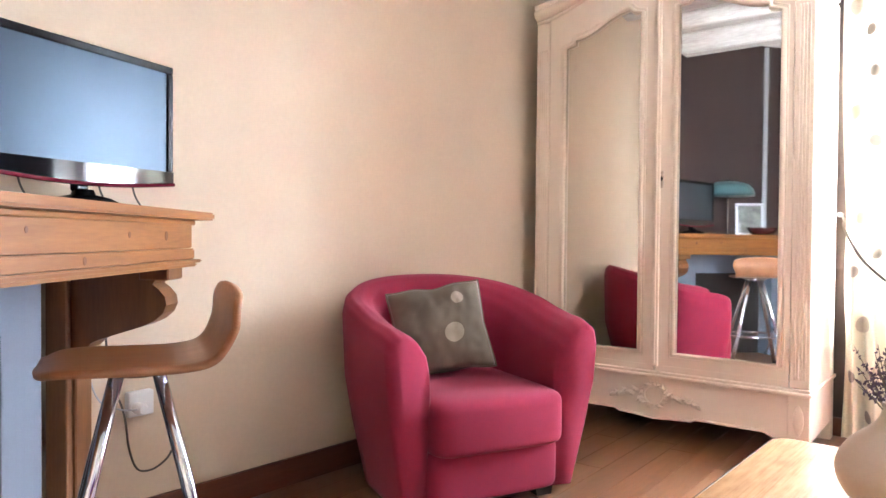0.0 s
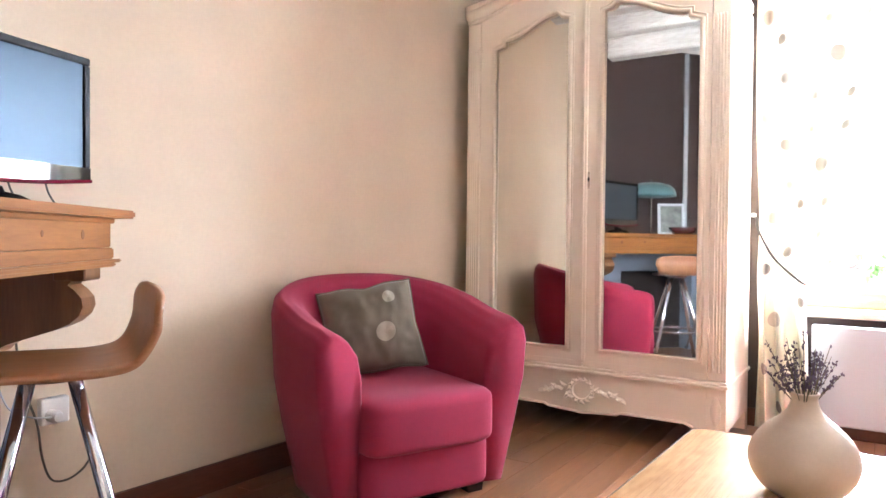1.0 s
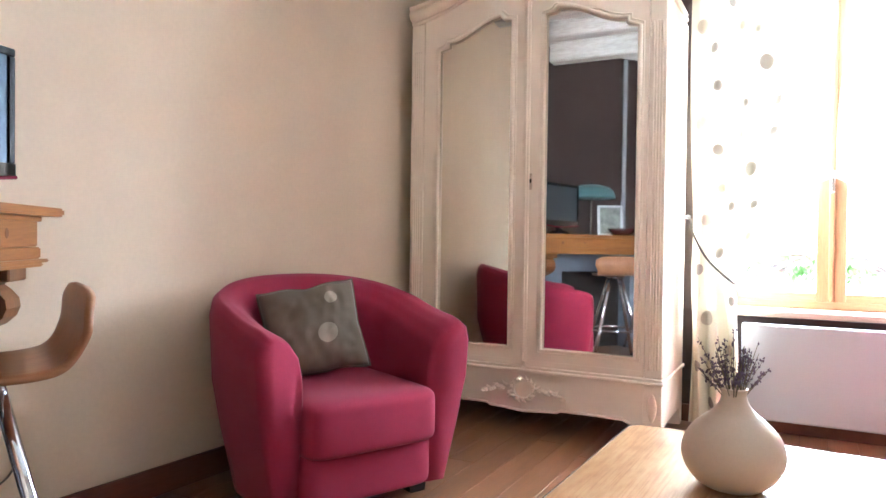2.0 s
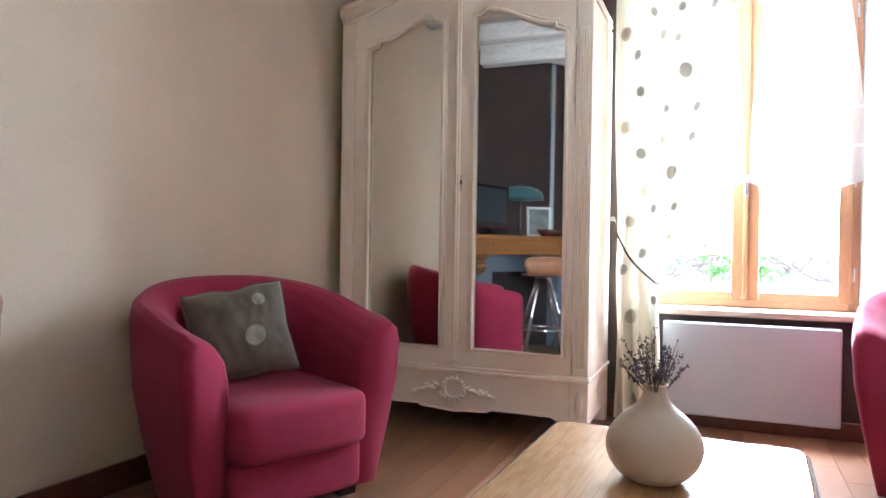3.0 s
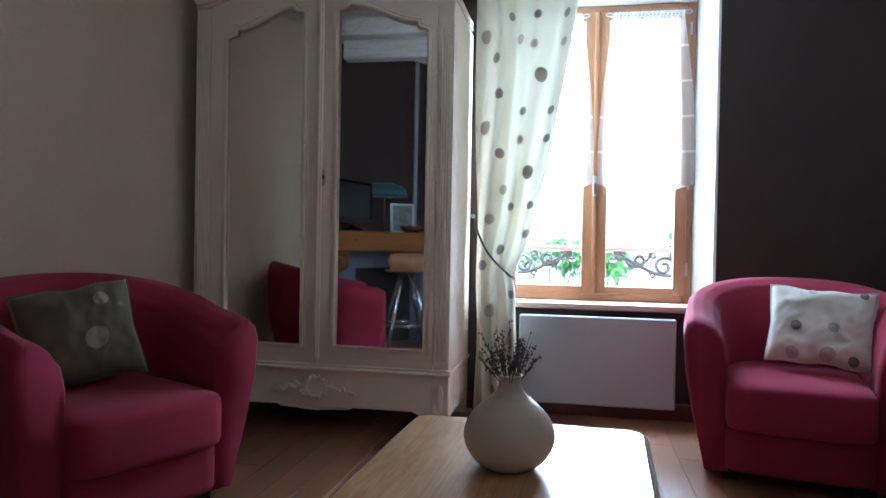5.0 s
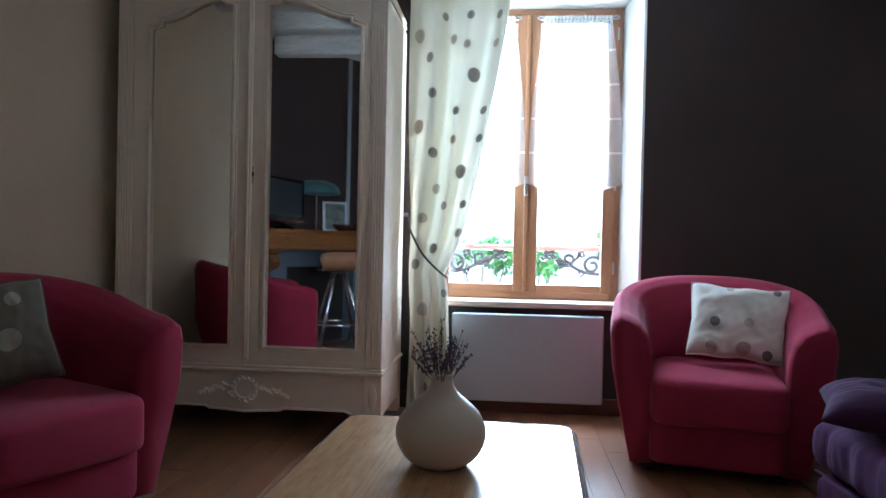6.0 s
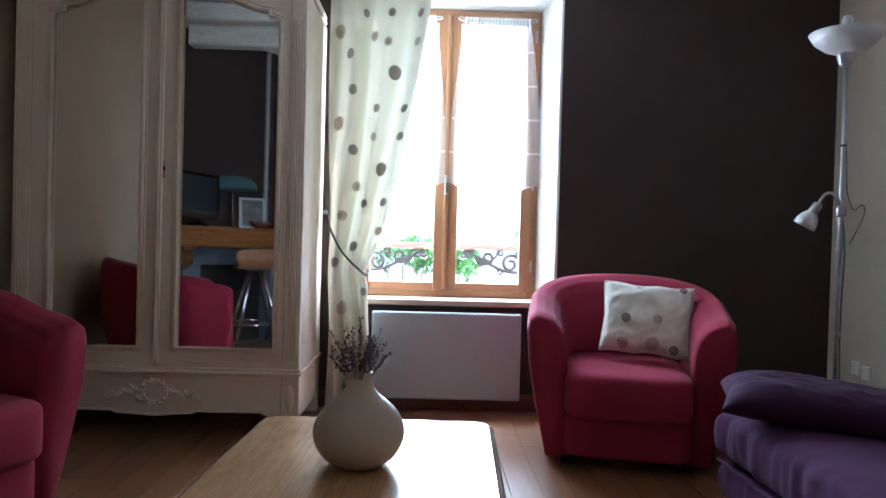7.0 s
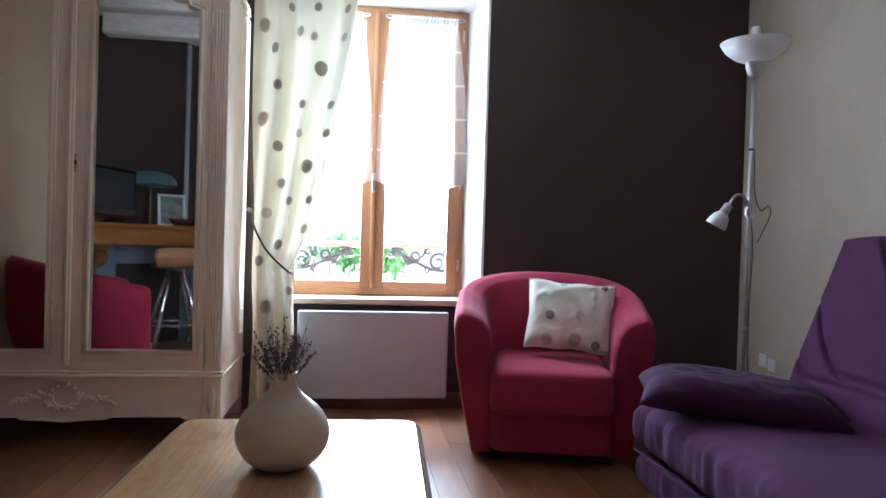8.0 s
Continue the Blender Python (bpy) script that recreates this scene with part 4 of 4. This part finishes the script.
# ---- sofa bed ----
def sofa():
    s = thing("sofa_bed", pose(1.10, 2.58, 0), "purple fabric-covered sofa bed with stitched back", "sofa")
    L = 1.92

    def roll(x0, x1, z0, z1, gather, seed):
        """A soft slab lying along -y, with puckers on its front."""
        rnd = random.Random(seed)

        def fn(u, v):
            y = -L * u
            end = min(1.0, min(u, 1 - u) * L / 0.07)
            k = math.sqrt(max(0.0, 1 - (1 - end) ** 2)) * 0.5 + 0.5
            th = 2 * math.pi * v
            e = 0.42
            cx, cz = math.copysign(abs(math.cos(th)) ** e, math.cos(th)), math.copysign(abs(math.sin(th)) ** e, math.sin(th))
            w = noise.noise(Vector((y * 13, seed, cz * 0.7))) + 0.5 * noise.noise(Vector((y * 31, seed + 4, cz)))
            front = max(0.0, -cx) ** 2
            x = (x0 + x1) / 2 + (x1 - x0) / 2 * cx * (0.94 + 0.06 * k) + gather * w * front
            z = (z0 + z1) / 2 + (z1 - z0) / 2 * cz * k + 0.12 * gather * w * (1 - front) * max(0, cz) + 0.012 * noise.noise(Vector((cx * 2, y * 3, seed))) * max(0, cz)
            return (x, y, z)
        bm = bmesh.new()
        nu, nv = 150, 44
        g = [[bm.verts.new(fn(i / nu, j / nv)) for j in range(nv)] for i in range(nu + 1)]
        for i in range(nu):
            for j in range(nv):
                bm.faces.new((g[i][j], g[i + 1][j], g[i + 1][(j + 1) % nv], g[i][(j + 1) % nv]))
        bm.faces.new(g[0][::-1])
        bm.faces.new(g[-1])
        return bm
    part("seat_mattress", roll(0.0, 0.86, 0.195, 0.402, 0.013, 3), M["purple"], s, smooth=True)
    part("skirt", roll(0.02, 0.84, 0.03, 0.215, 0.010, 8), M["purple"], s, smooth=True)
    part("frame", box(0.1, 0.8, -L + 0.08, -0.08, 0.0, 0.06), M["black_matt"], s)
    part("piping", tube([(0.004, -0.05 - k * (L - 0.1) / 30, 0.206 + 0.004 * math.sin(k * 2.1)) for k in range(31)], 0.005, 6), M["purple"], s)
    # leaning back, quilted by curved lines of stitching

    def back(u, v, side):
        y = -L * u
        a = Vector((0.672, 0.36))
        d = Vector((0.27, 0.70)).normalized()
        n = Vector((-d.y, d.x))
        h = 0.775 - 0.05 * (2 * u - 1) ** 2
        edge = min(1.0, u * L / 0.05, (1 - u) * L / 0.05, max(0.0, 1 - v) * h / 0.05 + 0.02)
        puff = math.sqrt(max(0.0, 1 - (1 - edge) ** 2))
        stitch = 0.0
        w = u * L
        # seams that fall away from the ends in long curves, and one that runs along the foot
        for v0, v1, reach in ((0.66, 0.22, 0.30), (0.33, 0.17, 0.12), (1.25, 0.55, 0.42)):
            for q in (w, L - w):
                k = min(1.0, q / reach)
                line = v0 + (v1 - v0) * (1 - (1 - k) ** 1.7 if v0 < 1 else k ** 1.4)
                stitch += math.exp(-((v - line) / 0.017) ** 2) * (1 if q <= reach + 0.35 else 0)
        stitch += math.exp(-((v - 0.17) / 0.012) ** 2) * (1 if 0.47 < w < L - 0.47 else 0)
        t = 0.07 * puff - (0.022 * min(1.0, stitch) if side > 0 else 0) + 0.006 * noise.noise(Vector((u * 14, v * 6, 2)))
        p = a + d * h * v + n * t * side
        return (p.x, y, p.y)
    bm, _ = surface(lambda u, v: back(u, v, 1), 260, 150)
    surface(lambda u, v: back(u, v, -1), 40, 20, bm=bm)
    part("backrest", bm, M["purple"], s, smooth=True)


sofa()


def bed_pillow():
    p = thing("pillow", pose(1.39, 2.33, 0.404, 4, 3, -22), "flat purple pillow lying on the sofa seat", "pillow")

    def face(sg):
        def fn(u, v):
            a, b = 2 * u - 1, 2 * v - 1
            k = max(0.0, (1 - a ** 4) * (1 - b ** 4)) * (1 - 0.28 * (a + 1) / 2)
            pull = 1 - 0.06 * (1 - abs(a * b))
            w = 0.012 * noise.noise(Vector((a * 3, b * 3, 5))) + 0.006 * noise.noise(Vector((a * 9, b * 7, 1))) + 0.016 * noise.noise(Vector((a * 2, b * 11, 9))) * max(0.0, -a - 0.25)
            z = 0.036 + sg * (0.100 if sg > 0 else 0.032) * k ** 0.5 + (w * k if sg > 0 else 0)
            return (a * 0.34 * pull, b * 0.20 * pull, z)
        return fn
    bm, _ = surface(face(1), 50, 36)
    surface(face(-1), 50, 36, bm=bm)
    bmesh.ops.remove_doubles(bm, verts=bm.verts, dist=0.0005)
    part("cover", bm, M["plum"], p, smooth=True)


bed_pillow()


# ---- floor lamp ----
def floor_lamp():
    l = thing("floor_lamp", pose(1.765, 2.905, 0), "brushed steel floor lamp with opal bowl and reading arm", "lamp")
    part("base", lathe([(0.13, 0), (0.135, 0.01), (0.125, 0.02), (0.02, 0.03), (0.012, 0.05)], 40), M["steel"], l, smooth=True)
    part("pole", tube([(0, 0, 0.03), (0, 0, 1.1), (0, 0, 1.79)], 0.0095, 14), M["steel"], l, smooth=True)
    for z in (0.62, 0.985):
        part("joint_ring", lathe([(0.0125, 0), (0.0145, 0.004), (0.0145, 0.016), (0.0125, 0.02)], 16, at=(0, 0, z)), M["steel"], l)
    part("joint_ring", lathe([(0.010, 0), (0.0125, 0.002), (0.0125, 0.008), (0.010, 0.010)], 16, at=(0, 0, 1.435)), M["black_matt"], l, "thin black joint ring")
    part("cup", lathe([(0.012, 0), (0.026, 0.012), (0.036, 0.04), (0.040, 0.075), (0.036, 0.08)], 28, at=(0, 0, 1.765)), M["steel"], l, smooth=True)
    part("bowl", lathe([(0.04, 0.0), (0.085, 0.018), (0.125, 0.05), (0.148, 0.088), (0.145, 0.088), (0.12, 0.054), (0.08, 0.024), (0.03, 0.008)], 48, at=(0, 0, 1.83)), M["opal"], l, "white opal glass bowl", True)
    part("bulb", lathe([(0.016, 0), (0.022, 0.03), (0.022, 0.10), (0.016, 0.115)], 16, at=(0, 0, 1.875)), M["opal"], l, "white energy-saving bulb", True)
    cl = part("clamp", lathe([(0.016, 0), (0.02, 0.006), (0.02, 0.038), (0.016, 0.044)], 16, at=(0, 0, 1.135)), M["steel"], l)
    arm = part("reading_arm", tube(curve_pts([(0, 0, 1.165), (-0.015, -0.01, 1.20), (-0.05, -0.02, 1.232), (-0.092, -0.035, 1.225), (-0.126, -0.045, 1.18)]), 0.0065, 8), M["steel"], l, smooth=True)
    sh = part("reading_shade", lathe([(0.014, 0), (0.018, 0.03), (0.034, 0.05), (0.043, 0.075), (0.046, 0.10), (0.043, 0.10), (0.038, 0.075), (0.01, 0.045)], 28), M["opal"], arm, "small opal glass bell shade", True,
              pose(-0.128, -0.045, 1.178, 180 + 14, 26, 0))
    part("cap", lathe([(0.012, -0.012), (0.019, -0.006), (0.021, 0.04), (0.016, 0.046)], 20), M["steel"], arm, "", True, pose(-0.128, -0.045, 1.178, 180 + 14, 26, 0))
    part("cable", tube(curve_pts([(0.012, 0.01, 1.50), (0.022, 0.01, 1.40), (0.03, 0.01, 1.25), (0.06, 0.01, 1.17), (0.10, 0.012, 1.19), (0.11, 0.012, 1.15), (0.07, 0.012, 1.06), (0.05, 0.012, 1.02)]), 0.003, 6), M["cord"], l)
    part("cable", tube(curve_pts([(0.013, 0.012, 1.15), (0.03, 0.012, 1.0), (0.022, 0.012, 0.7), (0.026, 0.012, 0.4), (0.02, 0.012, 0.04)]), 0.003, 6), M["cord"], l)


floor_lamp()

for k, y in enumerate((3.72, 3.63)):
    so = thing("wall_socket", pose(XR, y, 0.345 - 0.012 * k), "white square wall socket", "socket", "sockets by the sofa")
    part("plate", box(-0.012, 0, -0.034, 0.034, -0.036, 0.036, 0.003), M["plastic_white"], so)
    part("insert", lathe([(0.02, 0), (0.02, 0.001)], 20), M["opal"], so, "", False, pose(-0.0125, 0, 0, 0, -90, 0))


# ---- corner chimney, mantelpiece and what stands on it ----
MANTEL = pose(-1.99, 1.21, 0, 0, 0, 128)


def chimney():
    m = MANTEL
    a, b = m @ Vector((-0.225, 0.553, 0)), m @ Vector((-2.6, 0.553, 0))
    cb = prism([(a.x, a.y), (b.x, b.y), (b.x - 0.2, b.y - 0.1), (-2.46, -1.0), (-2.46, a.y)], -0.15, ZC, axis='z')
    solid("wall_chimney", cb, M["brown"], "dark brown corner chimney breast behind the mantelpiece", "wall")
    f = thing("fireplace", m, "waxed pine mantelpiece on scrolled brackets round a blue-grey hearth", "fireplace")

    def slab(x0, x1, y0, z0, z1, bevel):
        """A deep board whose back corner is cut along the askew wall."""
        cut = min(0.31, 0.207 + (0.149 - x1) * 0.885 - 0.012)
        bm = prism([(x0, y0), (x1, y0), (x1, cut), (-0.238, 0.545), (x0, 0.545)], z0, z1, axis='z')
        bmesh.ops.bevel(bm, geom=bm.edges[:], offset=bevel, segments=2, affect='EDGES')
        return bm
    part("mantel_shelf", slab(-1.58, 0.055, -0.055, 1.050, 1.075, 0.006), M["pine"], f)
    part("frieze", slab(-1.5, 0.0, 0.0, 0.962, 1.049, 0.003), M["pine"], f)
    part("frieze_bead", box(-1.508, 0.009, -0.009, 0.0, 1.034, 1.0495, 0.004, 2), M["pine"], f)
    part("lower_board", slab(-1.504, 0.006, -0.007, 0.927, 0.9605, 0.004), M["pine"], f)
    mo = part("moulding", slab(-1.522, 0.024, -0.024, 0.9165, 0.9265, 0.004), M["pine"], f)
    part("moulding_lower", slab(-1.512, 0.012, -0.012, 0.904, 0.916, 0.004), M["pine"], mo)
    prof = [(0, 0), (-0.265, 0), (-0.265, -0.03), (-0.235, -0.034), (-0.226, -0.048), (-0.24, -0.062), (-0.255, -0.085), (-0.258, -0.11), (-0.25, -0.135),
            (-0.23, -0.158), (-0.20, -0.175), (-0.15, -0.195), (-0.10, -0.215), (-0.085, -0.225), (-0.075, -0.24), (-0.03, -0.262), (-0.008, -0.30), (0, -0.30)]
    for x, z, r in ((-0.20, 1.0, 0.011), (-0.43, 1.002, 0.007), (-0.66, 0.943, 0.008), (-0.86, 1.01, 0.006)):
        part("knot", lathe([(r, 0), (r * 0.9, 0.0008)], 14), M["knot"], f, "", False, pose(x, -0.0006 if z > 0.96 else -0.0076, z, 90, 0, 0) @ Matrix.Diagonal((1, 1.25, 1, 1)))
    for x in (-0.10, -1.46):
        c = part("bracket", prism([(0.358 + y * 1.3, 0.904 + z) for y, z in prof], x - 0.045, x + 0.045, axis='x'), M["pine_v_shaded"], f, "scrolled pine bracket")
        part("bracket_block", box(x - 0.055, x + 0.055, 0.012, 0.10, 0.868, 0.9045, 0.004), M["pine_v_shaded"], c)
        leg = part("leg", box(x - 0.07, x + 0.07, 0.305, 0.36, 0.0, 0.66, 0.006), M["pine_v_shaded"], f)
        part("leg_bead", box(x - 0.085, x - 0.062, 0.295, 0.36, 0.0, 0.90, 0.005, 2), M["pine_v_shaded"], leg)
        part("leg_panel", box(x - 0.04, x + 0.05, 0.292, 0.306, 0.10, 0.60, 0.004), M["pine_v_shaded"], leg)
    for nm, x0, x1, z0, z1 in (("hearth_cheek", -1.39, -1.2, 0, 0.90), ("hearth_cheek", -0.42, -0.245, 0, 0.90), ("hearth_lintel", -1.2, -0.42, 0.74, 0.90)):
        part(nm, box(x0, x1, 0.335, 0.55, z0, z1), M["hearth"], f, "blue-grey plaster, darkened for the shade under the mantel")
    part("firebox", box(-1.2, -0.42, 0.50, 0.549, 0.0, 0.74), M["dark"], f, "dark closed hearth opening")
    # a pale pipe on the breast
    p = thing("wall_pipe", m @ pose(-1.265, 0.532, 0), "white painted pipe running up the brown wall", "pipe")
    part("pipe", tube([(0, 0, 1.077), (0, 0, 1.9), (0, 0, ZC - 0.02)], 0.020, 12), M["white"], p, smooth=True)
    for z in (1.4, 2.3):
        part("bracket", box(-0.02, 0.02, 0.0, 0.017, z, z + 0.02), M["white"], p)


chimney()


def television():
    t = thing("television", pose(-1.965, 0.865, 1.075, 0, 0, 104), "small black flat television with dark red lower trim", "television")
    w, h, z0 = 0.315, 0.371, 0.083
    part("housing", box(-w, w, 0.006, 0.03, z0, z0 + h, 0.006, 2), M["black"], t)
    part("back_cover", box(-w + 0.09, w - 0.09, 0.03, 0.07, z0 + 0.05, z0 + h - 0.05, 0.02, 3), M["black_matt"], t)
    b = 0.023
    bz = part("bezel", box(-w, w, -0.008, 0.006, z0 + h - b, z0 + h, 0.004, 2), M["black"], t)
    part("bezel_side", box(-w, -w + b, -0.008, 0.006, z0 + 0.042, z0 + h - b, 0.004, 2), M["black"], bz)
    part("bezel_side", box(w - b, w, -0.008, 0.006, z0 + 0.042, z0 + h - b, 0.004, 2), M["black"], bz)
    arc = [(-w + 2 * w * k / 16, z0 - 0.019 * math.sin(math.pi * k / 16)) for k in range(17)]
    part("chin", prism([(w, z0 + 0.042), (-w, z0 + 0.042)] + arc, -0.008, 0.006), M["gloss_black"], t)
    part("red_trim", tube([(x, -0.009, z + 0.003) for x, z in arc], 0.006, 8), M["tv_red"], t, "glossy dark red trim")
    part("screen", box(-w + b, w - b, -0.002, 0.0055, z0 + 0.042, z0 + h - b), M["screen"], t, "dark glass screen reflecting daylight")
    part("neck", box(-0.022, 0.022, 0.004, 0.03, 0.045, z0 - 0.004, 0.008, 2), M["black"], t)
    part("stand", lathe([(0.085, 0), (0.092, 0.005), (0.090, 0.016), (0.068, 0.028), (0.032, 0.036), (0.026, 0.05)], 40), M["black"], t, smooth=True)


television()
tc = thing("television_cables", pose(-1.965, 0.865, 1.077, 0, 0, 104), "thin dark cables behind the television", "cable")
for x in (-0.16, 0.08, 0.2):
    part("cable", tube(curve_pts([(x, 0.05, 0.12), (x + 0.02, 0.055, 0.05), (x + 0.06, 0.06, 0.004), (x + 0.10, 0.09, 0.003)]), 0.003, 6), M["cord"], tc)

dl = thing("desk_lamp", pose(-1.834, 0.328, 1.075), "teal mushroom table lamp with chrome stem", "lamp")
part("base", lathe([(0.09, 0), (0.09, 0.008), (0.02, 0.014)], 32), M["chrome"], dl, smooth=True)
part("stem", tube([(0, 0, 0.01), (0, 0, 0.2), (0, 0, 0.46)], 0.008, 10), M["chrome"], dl)
part("shade", lathe([(0.225, 0.355), (0.225, 0.372), (0.21, 0.42), (0.17, 0.457), (0.09, 0.481), (0.02, 0.488), (0.02, 0.478), (0.16, 0.440), (0.213, 0.372)], 48), M["teal"], dl, "teal enamel dome shade", True)
part("finial", lathe([(0.006, 0.487), (0.012, 0.497), (0.006, 0.507)], 12), M["chrome"], dl)

pf = thing("picture_frame", pose(-1.69, 0.13, 1.077, -10, 0, 155) @ Matrix.Scale(1.22, 4), "small silver-framed picture leaning on the mantelpiece", "picture frame")
for n_, q in (("frame_top", (-0.1, 0.1, 0.23, 0.25)), ("frame_bottom", (-0.1, 0.1, 0.0, 0.02)), ("frame_side", (-0.1, -0.08, 0.02, 0.23)), ("frame_side", (0.08, 0.1, 0.02, 0.23))):
    part(n_, box(q[0], q[1], 0, 0.015, q[2], q[3], 0.003), M["steel"], pf)
part("picture", box(-0.08, 0.08, 0.004, 0.01, 0.02, 0.23), M["print_"], pf, "pale faded picture")
bo = thing("bowl", pose(-1.575, 0.17, 1.0755), "dark red glazed bowl on the mantelpiece", "bowl")
part("body", lathe([(0.06, 0), (0.10, 0.02), (0.135, 0.072), (0.128, 0.072), (0.09, 0.028)], 32), M["oxblood"], bo, smooth=True)


# ---- bar stool ----
def stool(m, label):
    s = thing("bar_stool", m, label, "stool", "bar stools")
    # moulded seat: front at -x, back rising at +x
    line = curve_pts([(-0.205, 0, 0.694), (-0.15, 0, 0.702), (-0.03, 0, 0.700), (0.08, 0, 0.700), (0.14, 0, 0.716), (0.172, 0, 0.77), (0.178, 0, 0.82), (0.190, 0, 0.858)], 6)
    wid = [(0, 0.08), (0.03, 0.12), (0.09, 0.15), (0.2, 0.168), (0.4, 0.168), (0.62, 0.17), (0.75, 0.195), (0.88, 0.19), (0.95, 0.165), (0.985, 0.12), (1.0, 0.05)]
    bm = bmesh.new()
    rows = []
    n = len(line)
    for i, p in enumerate(line):
        t = i / (n - 1)
        d = (line[min(n - 1, i + 1)] - line[max(0, i - 1)]).normalized()
        nr = Vector((-d.z, 0, d.x))
        w = lerp_table(wid, t)
        ring = []
        for j in range(13):
            v = j / 6 - 1
            ring.append((p + Vector((0, v * w, 0)) + nr * (0.004 * v * v - 0.005 * v ** 6), nr))
        rows.append(ring)
    top = [[bm.verts.new(p + n_ * 0.0055) for p, n_ in r] for r in rows]
    low = [[bm.verts.new(p - n_ * 0.0055) for p, n_ in r] for r in rows]
    for g, flip in ((top, 1), (low, -1)):
        for i in range(n - 1):
            for j in range(12):
                bm.faces.new((g[i][j], g[i + 1][j], g[i + 1][j + 1], g[i][j + 1])[::flip])
    edge = [(i, 0) for i in range(n)] + [(n - 1, j) for j in range(1, 13)] + [(i, 12) for i in range(n - 2, -1, -1)] + [(0, j) for j in range(11, 0, -1)]
    for (a, b), (c, d) in zip(edge, edge[1:] + edge[:1]):
        bm.faces.new((top[a][b], top[c][d], low[c][d], low[a][b]))
    part("seat", bm, M["ply"], s, "moulded beech plywood seat", True)
    part("hub", lathe([(0.075, 0), (0.085, 0.006), (0.085, 0.018), (0.06, 0.024)], 28, at=(-0.01, 0, 0.672)), M["chrome"], s, smooth=True)
    for k in range(4):
        a = radians(45 + 90 * k)
        c_, s_ = math.cos(a), math.sin(a)
        lg = part("leg", tube([(-0.01 + 0.055 * c_, 0.055 * s_, 0.685), (-0.01 + 0.137 * c_, 0.137 * s_, 0.45), (-0.01 + 0.285 * c_, 0.285 * s_, 0.0)], 0.0145, 16), M["chrome"], s, smooth=True)
        part("foot_cap", lathe([(0.015, 0), (0.015, 0.025)], 12, at=(-0.01 + 0.283 * c_, 0.283 * s_, 0.0)), M["black_matt"], lg)
    part("footrest", tube([(-0.01 + 0.204 * math.cos(k * math.pi / 20), 0.204 * math.sin(k * math.pi / 20), 0.245) for k in range(40)], 0.008, 8, True), M["chrome"], s, smooth=True)


stool(pose(-1.4825, 0.777, 0, 0, 0, 63) @ Matrix.Diagonal((0.99, 1.06, 1.04, 1)), "beech plywood bar stool on chrome legs by the mantelpiece")
stool(pose(-1.27, 0.10, 0, 0, 0, 60) @ Matrix.Diagonal((0.99, 1.06, 1.04, 1)), "beech plywood bar stool tucked under the mantelpiece")

sk = thing("wall_socket", pose(xl(1.165) + 0.001, 1.165, 0.44), "white wall socket box with plugs", "socket")
part("plate", box(0, 0.03, -0.045, 0.045, -0.042, 0.042, 0.006, 2), M["plastic_white"], sk)
part("plug", lathe([(0.02, 0), (0.021, 0.03), (0.014, 0.045)], 18), M["plastic_white"], sk, "white round plug", False, pose(0.03, -0.015, -0.012, 0, 90, 0))
wc = thing("wall_cable", pose(xl(1.1) + 0.02, 1.1, 0), "black power cable hanging by the wall", "cable")
part("cable", tube(curve_pts([(0.01, -0.06, 0.75), (0.02, -0.04, 0.55), (0.025, 0.0, 0.42), (0.02, 0.02, 0.30), (0.015, 0.05, 0.225), (0.015, 0.10, 0.21), (0.015, 0.15, 0.23), (0.01, 0.18, 0.26)]), 0.0035, 6), M["cord"], wc)
part("cable", tube(curve_pts([(0.05, 0.045, 0.43), (0.04, -0.02, 0.44), (0.02, -0.08, 0.48), (0.015, -0.12, 0.60)]), 0.003, 6), M["white"], wc)

# ---- floor boards ----
sub = solid("floor", box(-2.6, XR + 0.2, YB - 0.2, YW, -0.12, -0.012), M["dark"], "brown varnished wooden plank floor", "floor")
rnd = random.Random(4)
BW = 0.128
plank_meshes = {}
x = -2.46
while x < XR + 0.1:
    y = YB - 0.15 - rnd.uniform(0, 0.9)
    while y < YW:
        ln = rnd.choice((1.1, 1.35, 1.6, 1.9))
        y0, y1 = max(y, YB - 0.18), min(y + ln, YW)
        if y1 - y0 > 0.04:
            key = round(y1 - y0, 2)
            if key not in plank_meshes:
                bm = box(0.0008, BW - 0.0008, 0, key - 0.0016, -0.012, 0.0, 0.0007)
                me = bpy.data.meshes.new("plank")
                bm.to_mesh(me)
                bm.free()
                me.materials.append(M["floor"])
                plank_meshes[key] = me
            ob = new("plank", plank_meshes[key])
            ob.parent = sub
            ob.location = (x, y0, 0)
        y += ln
    x += BW
